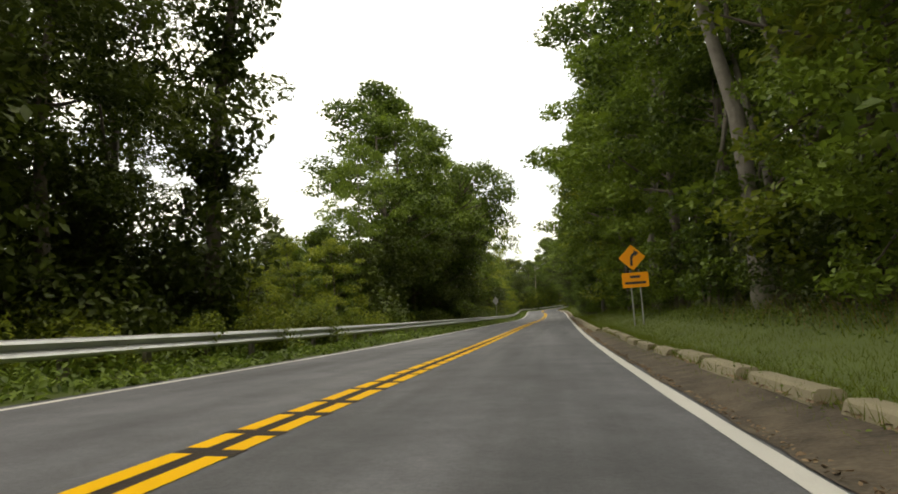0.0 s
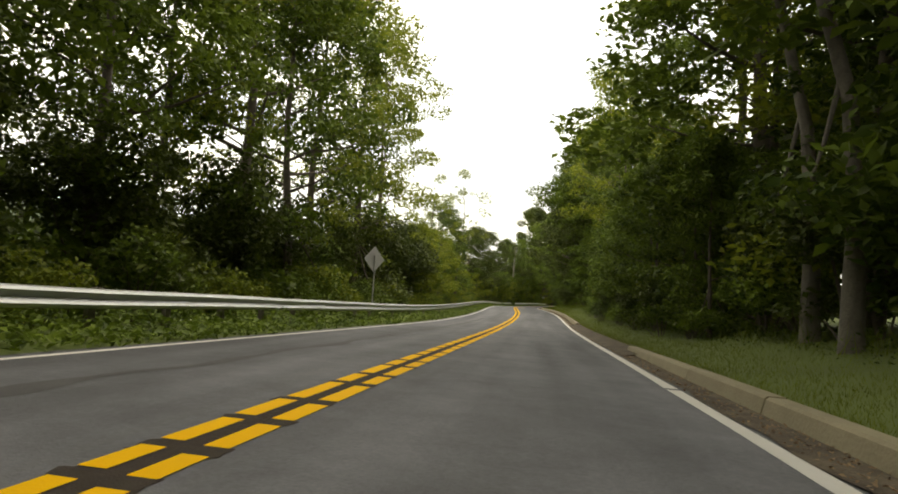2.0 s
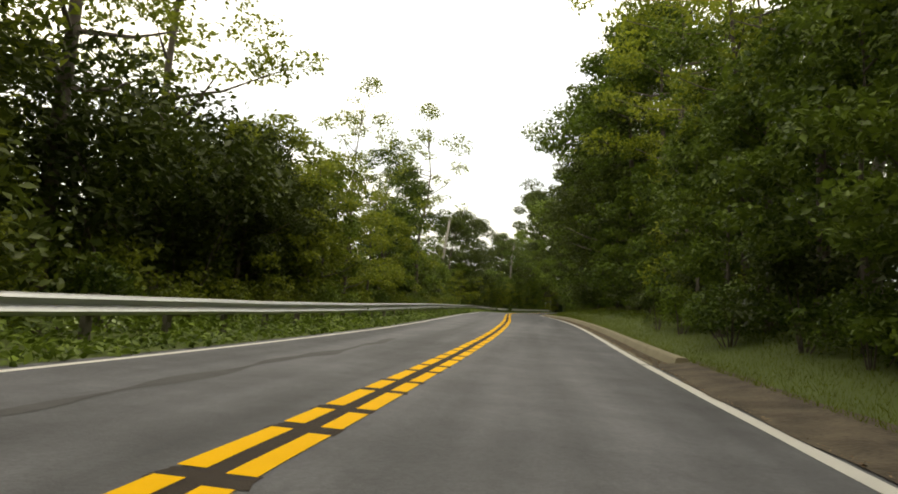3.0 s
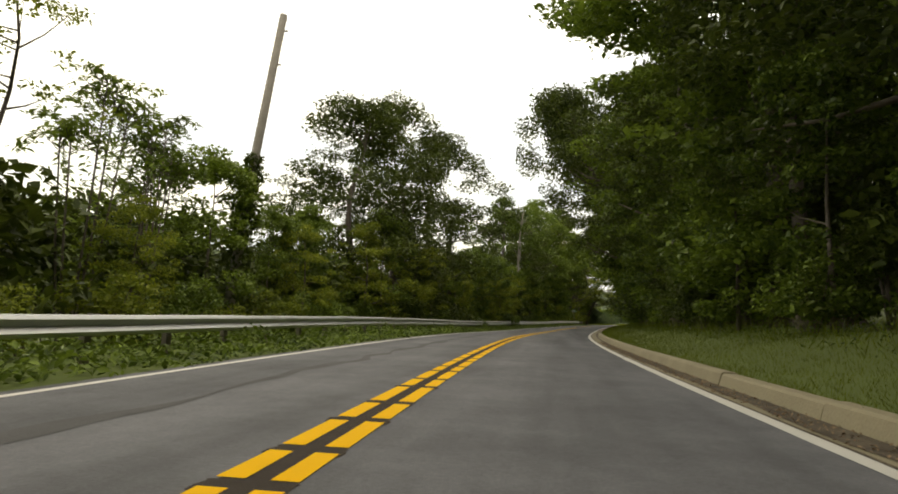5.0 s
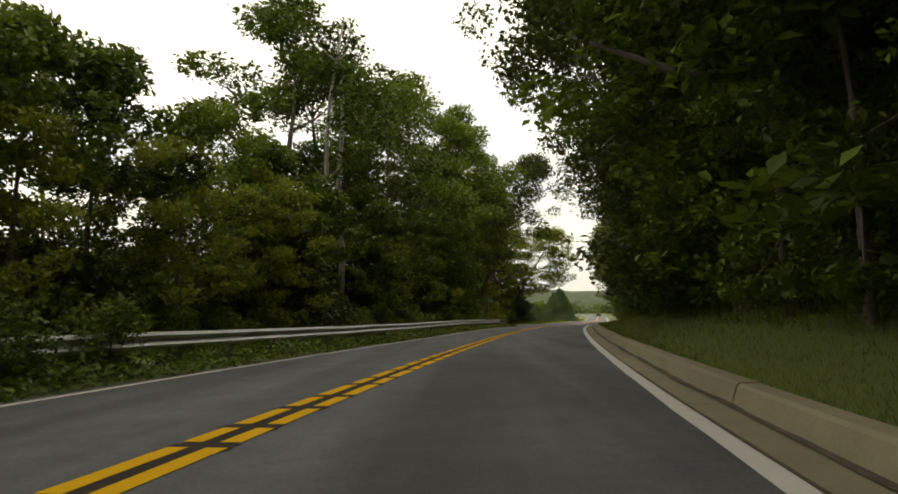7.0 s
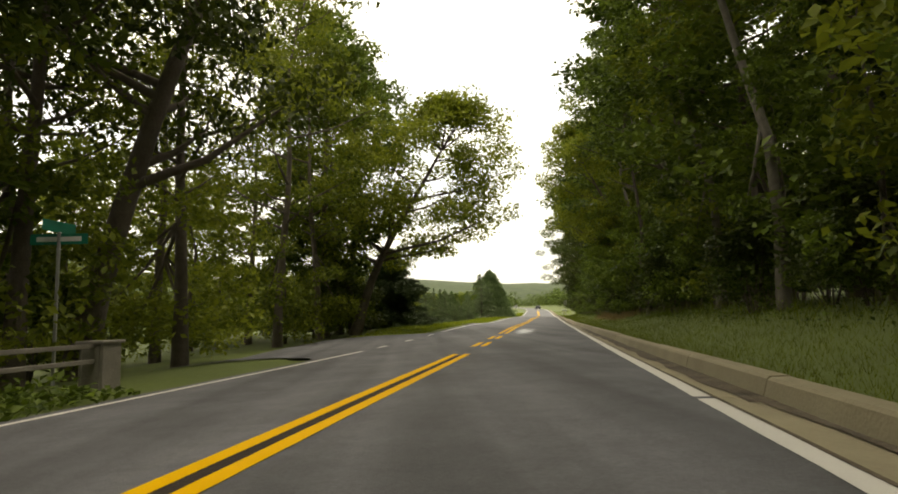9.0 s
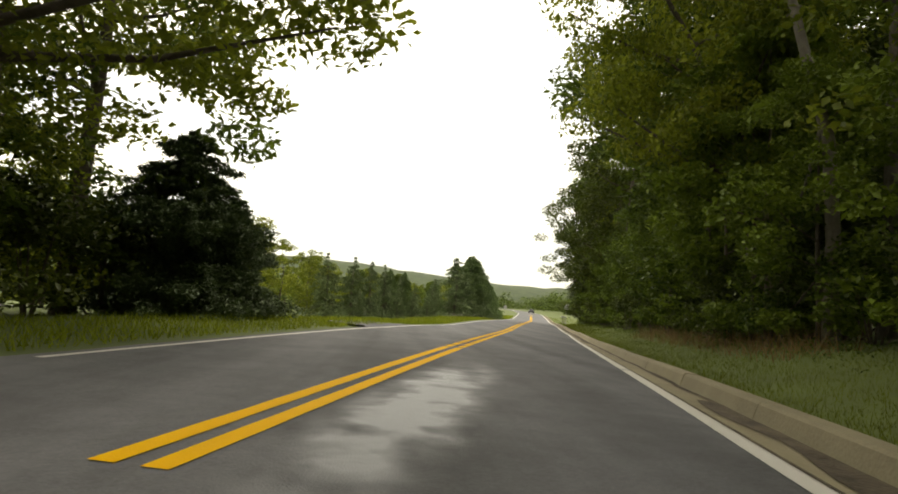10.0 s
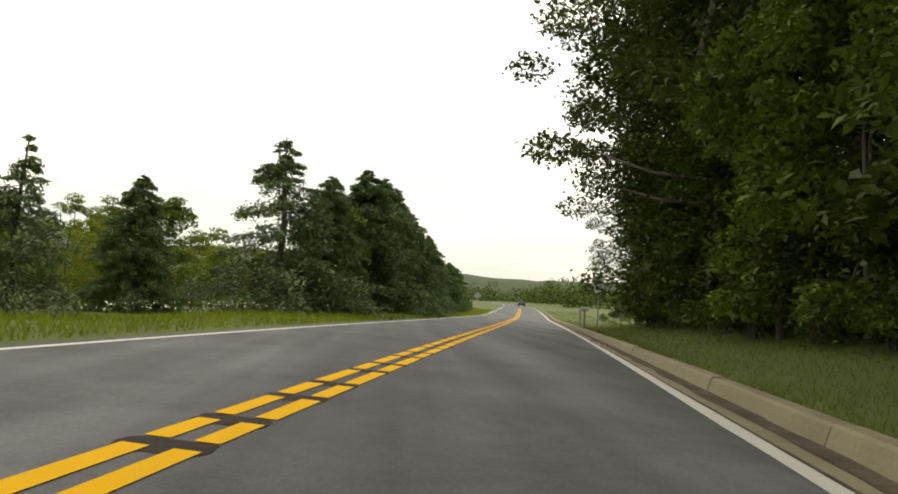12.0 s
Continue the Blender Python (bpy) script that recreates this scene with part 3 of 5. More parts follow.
for a, b in zip(pieces[:-1], pieces[1:]):
    if b[0] - a[1] > 1:
        continue
    s = 0.5 * (a[1] + b[0]) - 0.06
    o = len(gaps_v)
    k = 24
    gaps_v.append(at(s, 0, 0.0035))
    for i in range(k):
        w = 2 * math.pi * i / k
        q = 1 + 0.22 * noise.noise((math.cos(w) * 2, math.sin(w) * 2, s))
        u, v = math.sin(w), math.cos(w)
        gaps_v.append(at(s + math.copysign(abs(u) ** 0.35, u) * 0.13 * q, math.copysign(abs(v) ** 0.35, v) * 0.25 * q, 0.0035))
    for i in range(k):
        gaps_f.append((o, o + 1 + i, o + 1 + (i + 1) % k))
tagged(new("seal_patch", mesh_of("seal_patch", gaps_v, gaps_f, M_TAR)), "dark seal patches across the centre lines", "road marking", kind="stuff")
ob = part("yellow_line", mesh_of("yellow_line", verts, faces, M_YELLOW), markings)
ob["kind"] = "stuff"


def left_edge(s):
    return -float(np.interp(s, SG, _left))


def edge_line(s0, s1, off, width, wave=0.012):
    verts, faces = [], []
    k = max(1, int((s1 - s0) / 0.8))
    for i in range(k + 1):
        s = s0 + (s1 - s0) * i / k
        c = off if off > 0 else left_edge(s)
        a = wave * noise.noise((s * 1.7, off, 1))
        verts += [at(s, c - width / 2 + a, 0.005), at(s, c + width / 2 - a, 0.005)]
    for i in range(k):
        faces.append((2 * i, 2 * i + 1, 2 * i + 3, 2 * i + 2))
    return mesh_of("white_line", verts, faces, M_WHITE)


s = -40.0
for joint in (-8, 18, 37, 61, 90, 116, 145, 178, 210, 236.4, 247.1, 253.3, 266, 284, 290.5, 320, 362, 430, 510):
    part("white_line", edge_line(s + 0.07, joint - 0.07, 3.5, 0.165), markings)
    s = joint
for a, b in ((-40, 60), (60, 150), (150, 247), (248.6, 249.6), (252.3, 253.5), (256.6, 257.6), (260, 340), (340, 510)):
    part("white_line", edge_line(a, b, -1, 0.12), markings)

for name, d0, d1, s0, s1, seed in (("tar_streak", -2.0, -1.8, 46, 92, 3), ("tar_streak", -1.95, -1.75, 118, 176, 5)):
    tagged(new(name, strip(name, d0, d1, s0, s1, 0.003, M_STREAK, 0.3, 0.22, seed)), "dark tar streak along the far lane", "road surface", kind="structure")


def side_road(name, path, w0, w1):
    """A joining road that follows the ground, from the edge of the main road outward."""
    verts, faces = [], []
    k = 17
    for i, (s, d) in enumerate(path):
        w = w0 + (w1 - w0) * min(1, i / 2)
        for j in range(k):
            verts.append(at(s + w * (2 * j / (k - 1) - 1), d, 0.03 if i else 0.004))
    for i in range(len(path) - 1):
        for j in range(k - 1):
            a = i * k + j
            faces.append((a, a + 1, a + k + 1, a + k))
    return tagged(new(name, mesh_of(name, verts, faces, M_ASPHALT)), "worn asphalt apron joining the road", "road", kind="structure")


side_road("road_apron", [(251.5, left_edge(251.5) - 0.10), (251.5, -3.79), (251.5, -5.0), (251.2, -6.4), (250.6, -8.2)], 8.0, 6.5)
side_road("driveway", [(275.5, left_edge(275.5) - 0.10), (275.5, -3.79), (275.5, -5.5), (275.6, -7.5), (276.4, -12), (277.5, -18), (278.5, -26), (280, -40)], 3.4, 2.0)

# ---- kerb ----
KERB = [(3.99, -0.05), (4.00, 0.0), (4.05, 0.165), (4.08, 0.19), (4.25, 0.19), (4.28, 0.16), (4.29, -0.05)]
PAN = [(3.60, -0.05), (3.60, 0.006), (3.98, 0.002), (3.98, -0.05)]


def swept(name, profile, s0, s1, mat, dz=0.0, tip=0.0, k=4):
    verts, faces = [], []
    n = len(profile)
    for i in range(k):
        s = s0 + (s1 - s0) * i / (k - 1)
        base = at(s, 3.5)
        right = (at(s, 3.9) - base) / 0.4
        for d, z in profile:
            verts.append(base + right * (d - 3.5 + tip * z) + Vector((0, 0, z + dz)))
    for i in range(k - 1):
        for j in range(n):
            q = (j + 1) % n
            faces.append((i * n + j, i * n + q, (i + 1) * n + q, (i + 1) * n + j))
    faces.append(tuple(range(n - 1, -1, -1)))
    faces.append(tuple(range((k - 1) * n, k * n)))
    return mesh_of(name, verts, faces, mat)


kerb = tagged(new("kerb"), "weathered beige concrete kerb along the grass", "kerb", kind="structure")
s = -14.0
while s < 420:
    ln = 3.05 if s > 24 else 1.9
    if not 68.5 < s < 88:
        broken = s < 24
        dz = -0.03 * noise.noise((s, 1, 1)) + (0.07 - 0.10 * abs(noise.noise((s * 1.7, 3, 1))) if broken else 0)
        tip = 1.1 * noise.noise((s, 5, 1)) if broken else 0.1 * noise.noise((s, 5, 1))
        part("kerb_stone", swept("kerb_stone", [(a + (0.22 + 0.12 * noise.noise((s, 7, 1)) if broken else 0.0), b) for a, b in KERB], s + 0.012, s + ln - 0.012 - (0.35 + 0.5 * abs(noise.noise((s, 9, 1))) if broken else 0), M_CONCRETE, dz, tip), kerb)
        if s > 88 or 30 < s < 38:
            part("gutter_pan", swept("gutter_pan", PAN, s + 0.01, s + ln - 0.01, M_CONCRETE), kerb)
    s += ln
tagged(new("joint_line", strip("joint_line", 3.575, 3.612, 90, 420, 0.009, M_DIRT, 0.6, 0.006, 11)), "dark joint between asphalt and gutter", "joint", kind="structure")
tagged(new("dirt_strip", strip("dirt_strip", 3.90, 3.985, 96, 420, 0.014, M_DIRT, 0.4, 0.05, 12)), "dark dirt along the foot of the kerb", "dirt", kind="structure")
for s0, s1, d0, d1, seed in ((-16, 31, 3.62, 4.02, 1), (38, 70, 3.62, 4.02, 2), (-16, 26, 3.66, 4.42, 8), (67, 90, 3.6, 4.45, 3), (88, 156, 3.70, 4.03, 4), (236, 262, 3.76, 4.03, 6), (280, 420, 3.76, 4.03, 7)):
    tagged(new("dirt_strip", strip("dirt_strip", d0, d1, s0, s1, 0.012, M_DIRT, 0.4, 0.10, seed)), "brown dirt and leaf litter in the gutter", "dirt", kind="structure")


# ---- grass and ground cover ----
def scatter(seed, count, s0, s1, d0, d1, bias=1.0):
    r = np.random.default_rng(seed)
    ss = r.uniform(s0, s1, count)
    dd = d0 + (d1 - d0) * r.uniform(0, 1, count) ** bias
    pts = np.array([at(a, b) for a, b in zip(ss, dd)])
    return r, pts, dd


def blades(r, pts, length, width=0.014):
    n = len(pts)
    a = r.uniform(0, 6.283, n)
    ln = length * r.uniform(0.45, 1.35, n)
    lean = r.normal(size=(n, 2)) * 0.45 * ln[:, None]
    side = np.stack([np.cos(a), np.sin(a), np.zeros(n)], -1) * width * (0.6 + ln[:, None] * 2)
    tipp = pts + np.concatenate([lean, ln[:, None]], 1)
    v = np.stack([pts - side, pts + side, tipp], 1).reshape(-1, 3)
    return v, np.arange(3 * n).reshape(-1, 3)


def lawn(name, label, seed, count, s0, s1, d0, d1, length, mat, bias=1.0, width=0.014):
    r, pts, dd = scatter(seed, count, s0, s1, d0, d1, bias)
    if d0 < 0:
        pts = pts[np.array([b < left_edge(p[1]) - 0.3 for p, b in zip(pts, dd)])]
    v, f = blades(r, pts, length, width)
    return tagged(new(name, fast_mesh(name, v, f, mat)), label, "grass", kind="stuff")


lawn("grass", "rough green grass behind the kerb", 31, 150000, -4, 180, 4.26, 8.0, 0.08, M_GRASS, 1.3, 0.0055)
lawn("grass", "rough green grass behind the kerb", 32, 130000, 180, 336, 4.26, 8.0, 0.08, M_GRASS, 1.3, 0.0055)
lawn("grass", "short lawn grass behind the kerb", 33, 16000, 334, 410, 4.30, 10, 0.06, M_GRASS, 1.0)
lawn("grass", "bright green grass verge beside the road", 34, 46000, 258, 390, -7.8, -4.0, 0.15, M_VERGE, 0.9)
lawn("tall_weed", "reddish dry weeds at the wood's edge", 35, 1400, 266, 284, 6.0, 7.6, 0.45, M_STRAW, 0.8, 0.006)
lawn("tall_weed", "reddish dry weeds at the wood's edge", 36, 350, 2, 18, 6.6, 8.2, 0.42, M_STRAW, 0.8, 0.005)
lawn("tall_weed", "green weeds along the wood's edge", 37, 9000, 5, 262, 6.4, 8.4, 0.45, M_GRASS, 0.8, 0.006)
for seed, s0, s1, d0, d1, n, top in ((41, -8, 112, -6.8, -3.2, 56000, 0.32), (42, 112, 238, -6.8, -3.2, 56000, 0.32)):
    r, pts, dd = scatter(seed, n, s0, s1, d0, d1, 1.0)
    keep = np.array([b < -float(np.interp(p[1], SG, _left)) - 0.18 for p, b in zip(pts, dd)])
    pts, dd = pts[keep], dd[keep]
    n = len(pts)
    wave = np.array([0.55 + 0.9 * noise.noise((p[1] * 0.7, p[0] * 0.9, 2)) for p in pts])
    pts[:, 2] += r.uniform(0, 1, n) ** 0.7 * top * np.clip(wave, 0.15, 1.3) * (1 + 0.8 * np.clip((np.array([-4.4] * n) - dd) / 0.6, 0, 1))
    v, f = leaves(r, pts, 0.13, up=0.8)
    tagged(new("ground_cover", fast_mesh("ground_cover", v, f, M_LEAF)), "low leafy weeds under the guard rail", "weeds", kind="stuff")
r, pts, dd = scatter(45, 16000, -12, 156, 3.62, 4.10, 1.0)
pts[:, 2] += 0.02
v, f = leaves(r, pts, 0.036, up=2.0)
tagged(new("leaf_litter", fast_mesh("leaf_litter", v, f, M_LITTER)), "dry brown leaves in the gutter", "leaf litter", kind="stuff")
r, pts, dd = scatter(44, 5200, -8, 30, 3.66, 4.5, 1.0)
pts[:, 2] += 0.018
v, f = leaves(r, pts, 0.055, up=1.6)
tagged(new("leaf_litter", fast_mesh("leaf_litter", v, f, M_LITTER)), "dry brown leaves before the broken kerb", "leaf litter", kind="stuff")
r, pts, dd = scatter(47, 4200, -6, 30, 4.12, 5.4, 1.3)
pts[:, 2] += r.uniform(0, 1, len(pts)) ** 1.8 * 0.16
v, f = leaves(r, pts, 0.034, up=0.9)
tagged(new("ground_cover", fast_mesh("ground_cover", v, f, M_LEAF)), "low green weeds over the broken kerb", "weeds", kind="stuff")
lawn("grass", "tufts of grass grown over the broken kerb", 48, 9000, -6, 30, 4.0, 4.9, 0.13, M_GRASS, 0.8, 0.004)
for seed, s0, s1 in ((49, -4, 116), (50, 116, 336)):
    r, pts, dd = scatter(seed, 15000, s0, s1, 6.3, 8.2, 0.8)
    pts[:, 2] += r.uniform(0, 1, len(pts)) ** 1.3 * 0.5 * np.array([0.35 + 0.9 * abs(noise.noise((p[1] * 0.5, p[0] * 0.5, 4))) for p in pts])
    v, f = leaves(r, pts, 0.075, up=0.8)
    tagged(new("ground_cover", fast_mesh("ground_cover", v, f, M_LEAF)), "leafy weeds along the wood's edge", "weeds", kind="stuff")
r, pts, dd = scatter(46, 260, 312, 324, -8.6, -6.0)
pts[:, 2] += r.uniform(0.2, 0.4, len(pts))
v, f = leaves(r, pts, 0.05, up=2.0, slim=1.0)
tagged(new("wild_flowers", fast_mesh("wild_flowers", v, f, M_FLOWER)), "small white wild flowers in the verge", "flowers", kind="stuff")


# ---- trees ----
def planter(name, meshes, label, category, group, child=("trunk", "crown")):
    e = thing(name, label, category, group)
    for n, me in zip(child, meshes):
        part(n, me, e)
    return e


rnd = random.Random(11)


def planted(proto, s, d, size=1.0, turn=None, sink=0.1, tall=1.0, wide=1.0):
    q = at(s, d, -sink)
    a = rnd.uniform(0, 6.283) if turn is None else heading(s) + turn
    return copy_thing(proto, Matrix.Translation(q) @ Matrix.Rotation(a, 4, "Z") @ Matrix.Diagonal((size * wide, size * wide, size * tall, 1)))


UNDER = {}
under_rng = np.random.default_rng(5)


def under(proto, s, d, size, name="undergrowth"):
    """Adds a bush or tree to the joined growth deeper in the wood."""
    q = at(s, d, -0.1)
    m = np.array((Matrix.Translation(q) @ Matrix.Rotation(rnd.uniform(0, 6.283), 4, "Z") @ Matrix.Diagonal((size, size, size, 1))))
    for o in proto.children:
        me = o.data
        co = np.empty(len(me.vertices) * 3, dtype=np.float32)
        me.vertices.foreach_get("co", co)
        me.calc_loop_triangles()
        tri = np.empty(len(me.loop_triangles) * 3, dtype=np.int32)
        me.loop_triangles.foreach_get("vertices", tri)
        co = co.reshape(-1, 3)
        tri = tri.reshape(-1, 3)
        if len(co) == 2 * len(tri):
            # fewer, larger leaves
            q = co.reshape(-1, 4, 3)
            q = q[under_rng.uniform(size=len(q)) < (0.3 if name == "deep_wood" else 0.42)]
            c = q.mean(1, keepdims=True)
            co = (c + (q - c) * (1.75 if name == "deep_wood" else 1.45)).reshape(-1, 3)
            i = np.arange(len(q))[:, None] * 4
            tri = np.stack([i + [0, 1, 2], i + [0, 2, 3]], 1).reshape(-1, 3)
        UNDER.setdefault((name, me.materials[0].name), []).append((co @ m[:3, :3].T + m[:3, 3], tri))


def ivy_column(seed, height, lean, reach=0.9, n=2600, bare=0.0):
    """A leaning stem wrapped in ivy, thick below and ragged above."""
    rng = np.random.default_rng(seed)
    stem = [Vector((lean * z + 0.15 * math.sin(z * 0.7), 0.1 * math.sin(z * 0.9 + 1), z)) for z in np.linspace(-0.2, height, 9)]
    v, f = tube(stem, [0.24 - 0.014 * i for i in range(9)], 8)
    z = rng.uniform(0, 1, n) ** 1.15 * height * (1 - bare)
    rad = reach * (0.35 + 0.9 * np.abs(np.sin(z * 0.9 + seed))) * (1.15 - 0.55 * z / height) * rng.uniform(0.25, 1, n)
    a = rng.uniform(0, 6.283, n)
    x = lean * z + 0.15 * np.sin(z * 0.7)
    pts = np.stack([x + np.cos(a) * rad, np.sin(a) * rad, z], -1)
    lv, lf = leaves(rng, pts, 0.24, up=0.2, droop=0.8)
    return mesh_of("trunk", v, f, M_PALE_BARK if bare else M_BARK, True), fast_mesh("ivy", lv, lf, M_LEAF_DARK)


def bare_trunk(seed, height):
    rng = np.random.default_rng(seed)
    stem = [Vector((0.12 * math.sin(i * 1.3 + seed) + 0.012 * i * i, 0.1 * math.cos(i * 1.7), height * i / 8)) for i in range(9)]
    v, f = tube(stem, [0.17 - 0.016 * i for i in range(9)], 8)
    tubes = []
    for k in range(9):
        z = height * rng.uniform(0.45, 0.97)
        x = min(int(z / height * 8), 7)
        a = rng.uniform(0, 6.283)
        q = stem[x]
        e = q + Vector((math.cos(a), math.sin(a), 0.9)) * rng.uniform(0.5, 1.5)
        tubes.append(tube([q, q.lerp(e, 0.5) + Vector((0, 0, -0.1)), e], [0.05, 0.03, 0.008], 4))
    v, f = join_tubes([(v, f)] + tubes)
    return (mesh_of("trunk", v, f, M_PALE_BARK, True),)


def sumac(seed, height):
    """A thin stem with a spray of long feathery leaves on top."""
    rng = np.random.default_rng(seed)
    tubes, pts = [], []
    for k in range(5):
        b = Vector((rng.uniform(-0.6, 0.6), rng.uniform(-0.6, 0.6), height * rng.uniform(0.72, 1.0)))
        tubes.append(tube([(b.x * 0.2, b.y * 0.2, 0), (b.x * 0.7, b.y * 0.7, b.z * 0.5), b], [0.035, 0.025, 0.014], 5))
        for j in range(11):
            a = rng.uniform(0, 6.283)
            ln = rng.uniform(0.6, 1.1)
            m = b + Vector((math.cos(a) * ln * 0.5, math.sin(a) * ln * 0.5, 0.25 - 0.05 * j))
            e = b + Vector((math.cos(a) * ln, math.sin(a) * ln, 0.05 - 0.09 * j))
            tubes.append(tube([b - Vector((0, 0, 0.06 * j)), m, e], [0.012, 0.009, 0.004], 3))
            t = np.linspace(0.15, 1, 26)[:, None]
            q = (1 - t) ** 2 * np.array(b) + 2 * t * (1 - t) * np.array(m) + t * t * np.array(e)
            pts.append(q + rng.normal(size=q.shape) * 0.055)
        z = rng.uniform(0.1, 0.8, 120)[:, None]
        pts.append(np.array(b) * np.concatenate([z, z, z], 1) + rng.normal(size=(120, 3)) * 0.5)
    v, f = join_tubes(tubes)
    lv, lf = leaves(rng, np.concatenate(pts), 0.17, up=0.8, slim=0.35)
    return mesh_of("trunk", v, f, M_BARK, True), fast_mesh("crown", lv, lf, M_LEAF)


T_, G_ = "tree", "roadside trees"
OAK_A = planter("tree", broad_tree(1, 14, 3.9, 3.2, 86, 190, 0.185, M_LEAF, M_BARK, 0.02, 0.2, 12, 0.12), "tall broad-leaved tree in full green leaf", T_, G_)
OAK_B = planter("tree", broad_tree(2, 15, 3.3, 4.0, 78, 195, 0.18, M_LEAF, M_BARK, -0.03, 0.16, 12, 0.10), "tall slim broad-leaved tree with green crown", T_, G_)
# the shade of the wood is put into this tree's leaf colour
OAK_D = planter("tree", broad_tree(14, 16, 3.7, 3.6, 86, 205, 0.16, M_LEAF_DARK, M_BARK, 0.02, 0.19, 12, 0.12), "tall tree with leaves coloured dark for the wood's shade", T_, G_)
TALL = planter("tree", broad_tree(13, 18, 3.4, 8.0, 52, 190, 0.18, M_LEAF, M_TRUNK, -0.05, 0.15, 12, 0.03), "tall tree with a bare pale trunk and high crown", T_, G_)
OAK_C = planter("tree", broad_tree(3, 13, 4.4, 2.5, 92, 200, 0.16, M_LEAF_DARK, M_BARK, 0.03, 0.24, 12, 0.18), "dark spreading tree hung with vines", T_, G_)
SAPLING = planter("tree", broad_tree(4, 8, 2.7, 1.0, 62, 215, 0.185, M_LEAF, M_BARK, 0.0, 0.09, 8, 0.2), "young leafy tree at the wood's edge", T_, G_)
SPARSE = planter("tree", broad_tree(5, 14, 3.2, 4.5, 40, 110, 0.165, M_LEAF_LIGHT, M_BARK, 0.05, 0.13, 22, 0.05), "thin pale tree with sparse feathery leaves", T_, G_)
BRIGHT = planter("tree", broad_tree(6, 9, 3.0, 1.2, 66, 185, 0.19, M_LEAF_LIGHT, M_BARK, 0.0, 0.13, 9, 0.15), "light green leafy tree behind the verge", T_, G_)
ARCH = planter("tree", broad_tree(7, 11, 4.4, 4.0, 58, 130, 0.19, M_LEAF, M_BARK, 0.24, 0.26, 24, 0.0, 0.9), "leaning tree whose branches arch over the road", T_, G_)
AIRY = planter("tree", broad_tree(17, 16, 3.7, 3.8, 80, 150, 0.165, M_LEAF_LIGHT, M_BARK, 0.07, 0.17, 18, 0.14), "tall tree with thin yellow-green leaves and dark limbs", T_, G_)
BOUGH = planter("tree", broad_tree(18, 11, 4.4, 3.6, 100, 175, 0.17, M_LEAF_LIGHT, M_BARK, 0.50, 0.24, 26, 0.0), "leaning tree whose leafy boughs hang over the road", T_, G_)
# BOUGH's kind again, with backlit shade put into the leaf colour
BOUGH_DARK = planter("tree", broad_tree(19, 11, 4.4, 3.6, 84, 160, 0.165, M_LEAF_DARK, M_BARK, 0.50, 0.24, 26, 0.0), "leaning tree, leaves coloured dark for shade, boughs over the road", T_, G_)
IVY = planter("tree", ivy_column(8, 14, 0.10, 1.5, 7500), "leaning tree trunk wrapped thickly in ivy", T_, G_, ("trunk", "ivy"))
SPIRE = planter("tree", ivy_column(9, 10, 0.02, 0.8, 2200), "dead stem overgrown by a spire of ivy", T_, G_, ("trunk", "ivy"))
DEAD = planter("tree", bare_trunk(10, 15), "pale dead tree trunk with bare stubs", T_, G_, ("trunk",))
SUMAC = planter("tree", sumac(12, 6), "slender tree with feathery fronds of leaves", T_, G_)
BUSH_A = planter("bush", bush(21, 2.4, 1.7, 2300, 0.16, M_LEAF), "dense green bush at the wood's edge", "bush", "roadside bushes", ("stem", "foliage"))
BUSH_B = planter("bush", bush(22, 1.8, 1.5, 2000, 0.15, M_LEAF_LIGHT), "bright yellow-green bush beside the guard rail", "bush", "roadside bushes", ("stem", "foliage"))
BUSH_C = planter("bush", bush(23, 3.4, 2.0, 2600, 0.18, M_LEAF_DARK), "tall dark bush overgrown with vines", "bush", "roadside bushes", ("stem", "foliage"))
BIG_BUSH = planter("bush", bush(24, 6.0, 3.2, 7500, 0.19, M_LEAF_DARK), "tall mound of dark vines over small trees", "bush", "roadside bushes", ("stem", "foliage"))
CEDAR = planter("conifer", conifer(51, 8, 2.5, 26, M_CEDAR, 12, 0.12, 0.05, 1.4, 0.7), "dense cedar tree, dark green with backlit shade in its colour", "conifer", "conifers")
SPRUCE = planter("conifer", conifer(52, 7, 2.5, 17, M_NEEDLE, 8, 0.22, 0.06, 1.1, 1.15), "blue-green spruce with drooping branches", "conifer", "conifers")
FIR = planter("conifer", conifer(54, 8, 2.5, 26, M_FIR, 12, 0.18, 0.05, 1.3, 0.75), "dense mid-green conifer beside the verge", "conifer", "conifers")
SPRUCE_B = planter("conifer", conifer(53, 4.2, 1.45, 14, M_NEEDLE, 7, 0.22, 0.05, 1.1, 1.25), "small blue-green spruce in the verge", "conifer", "conifers")
protos = [BIG_BUSH, FIR, AIRY, BOUGH, BOUGH_DARK, OAK_D, TALL, OAK_A, OAK_B, OAK_C, SAPLING, SPARSE, BRIGHT, ARCH, IVY, SPIRE, DEAD, SUMAC, BUSH_A, BUSH_B, BUSH_C, CEDAR, SPRUCE, SPRUCE_B]

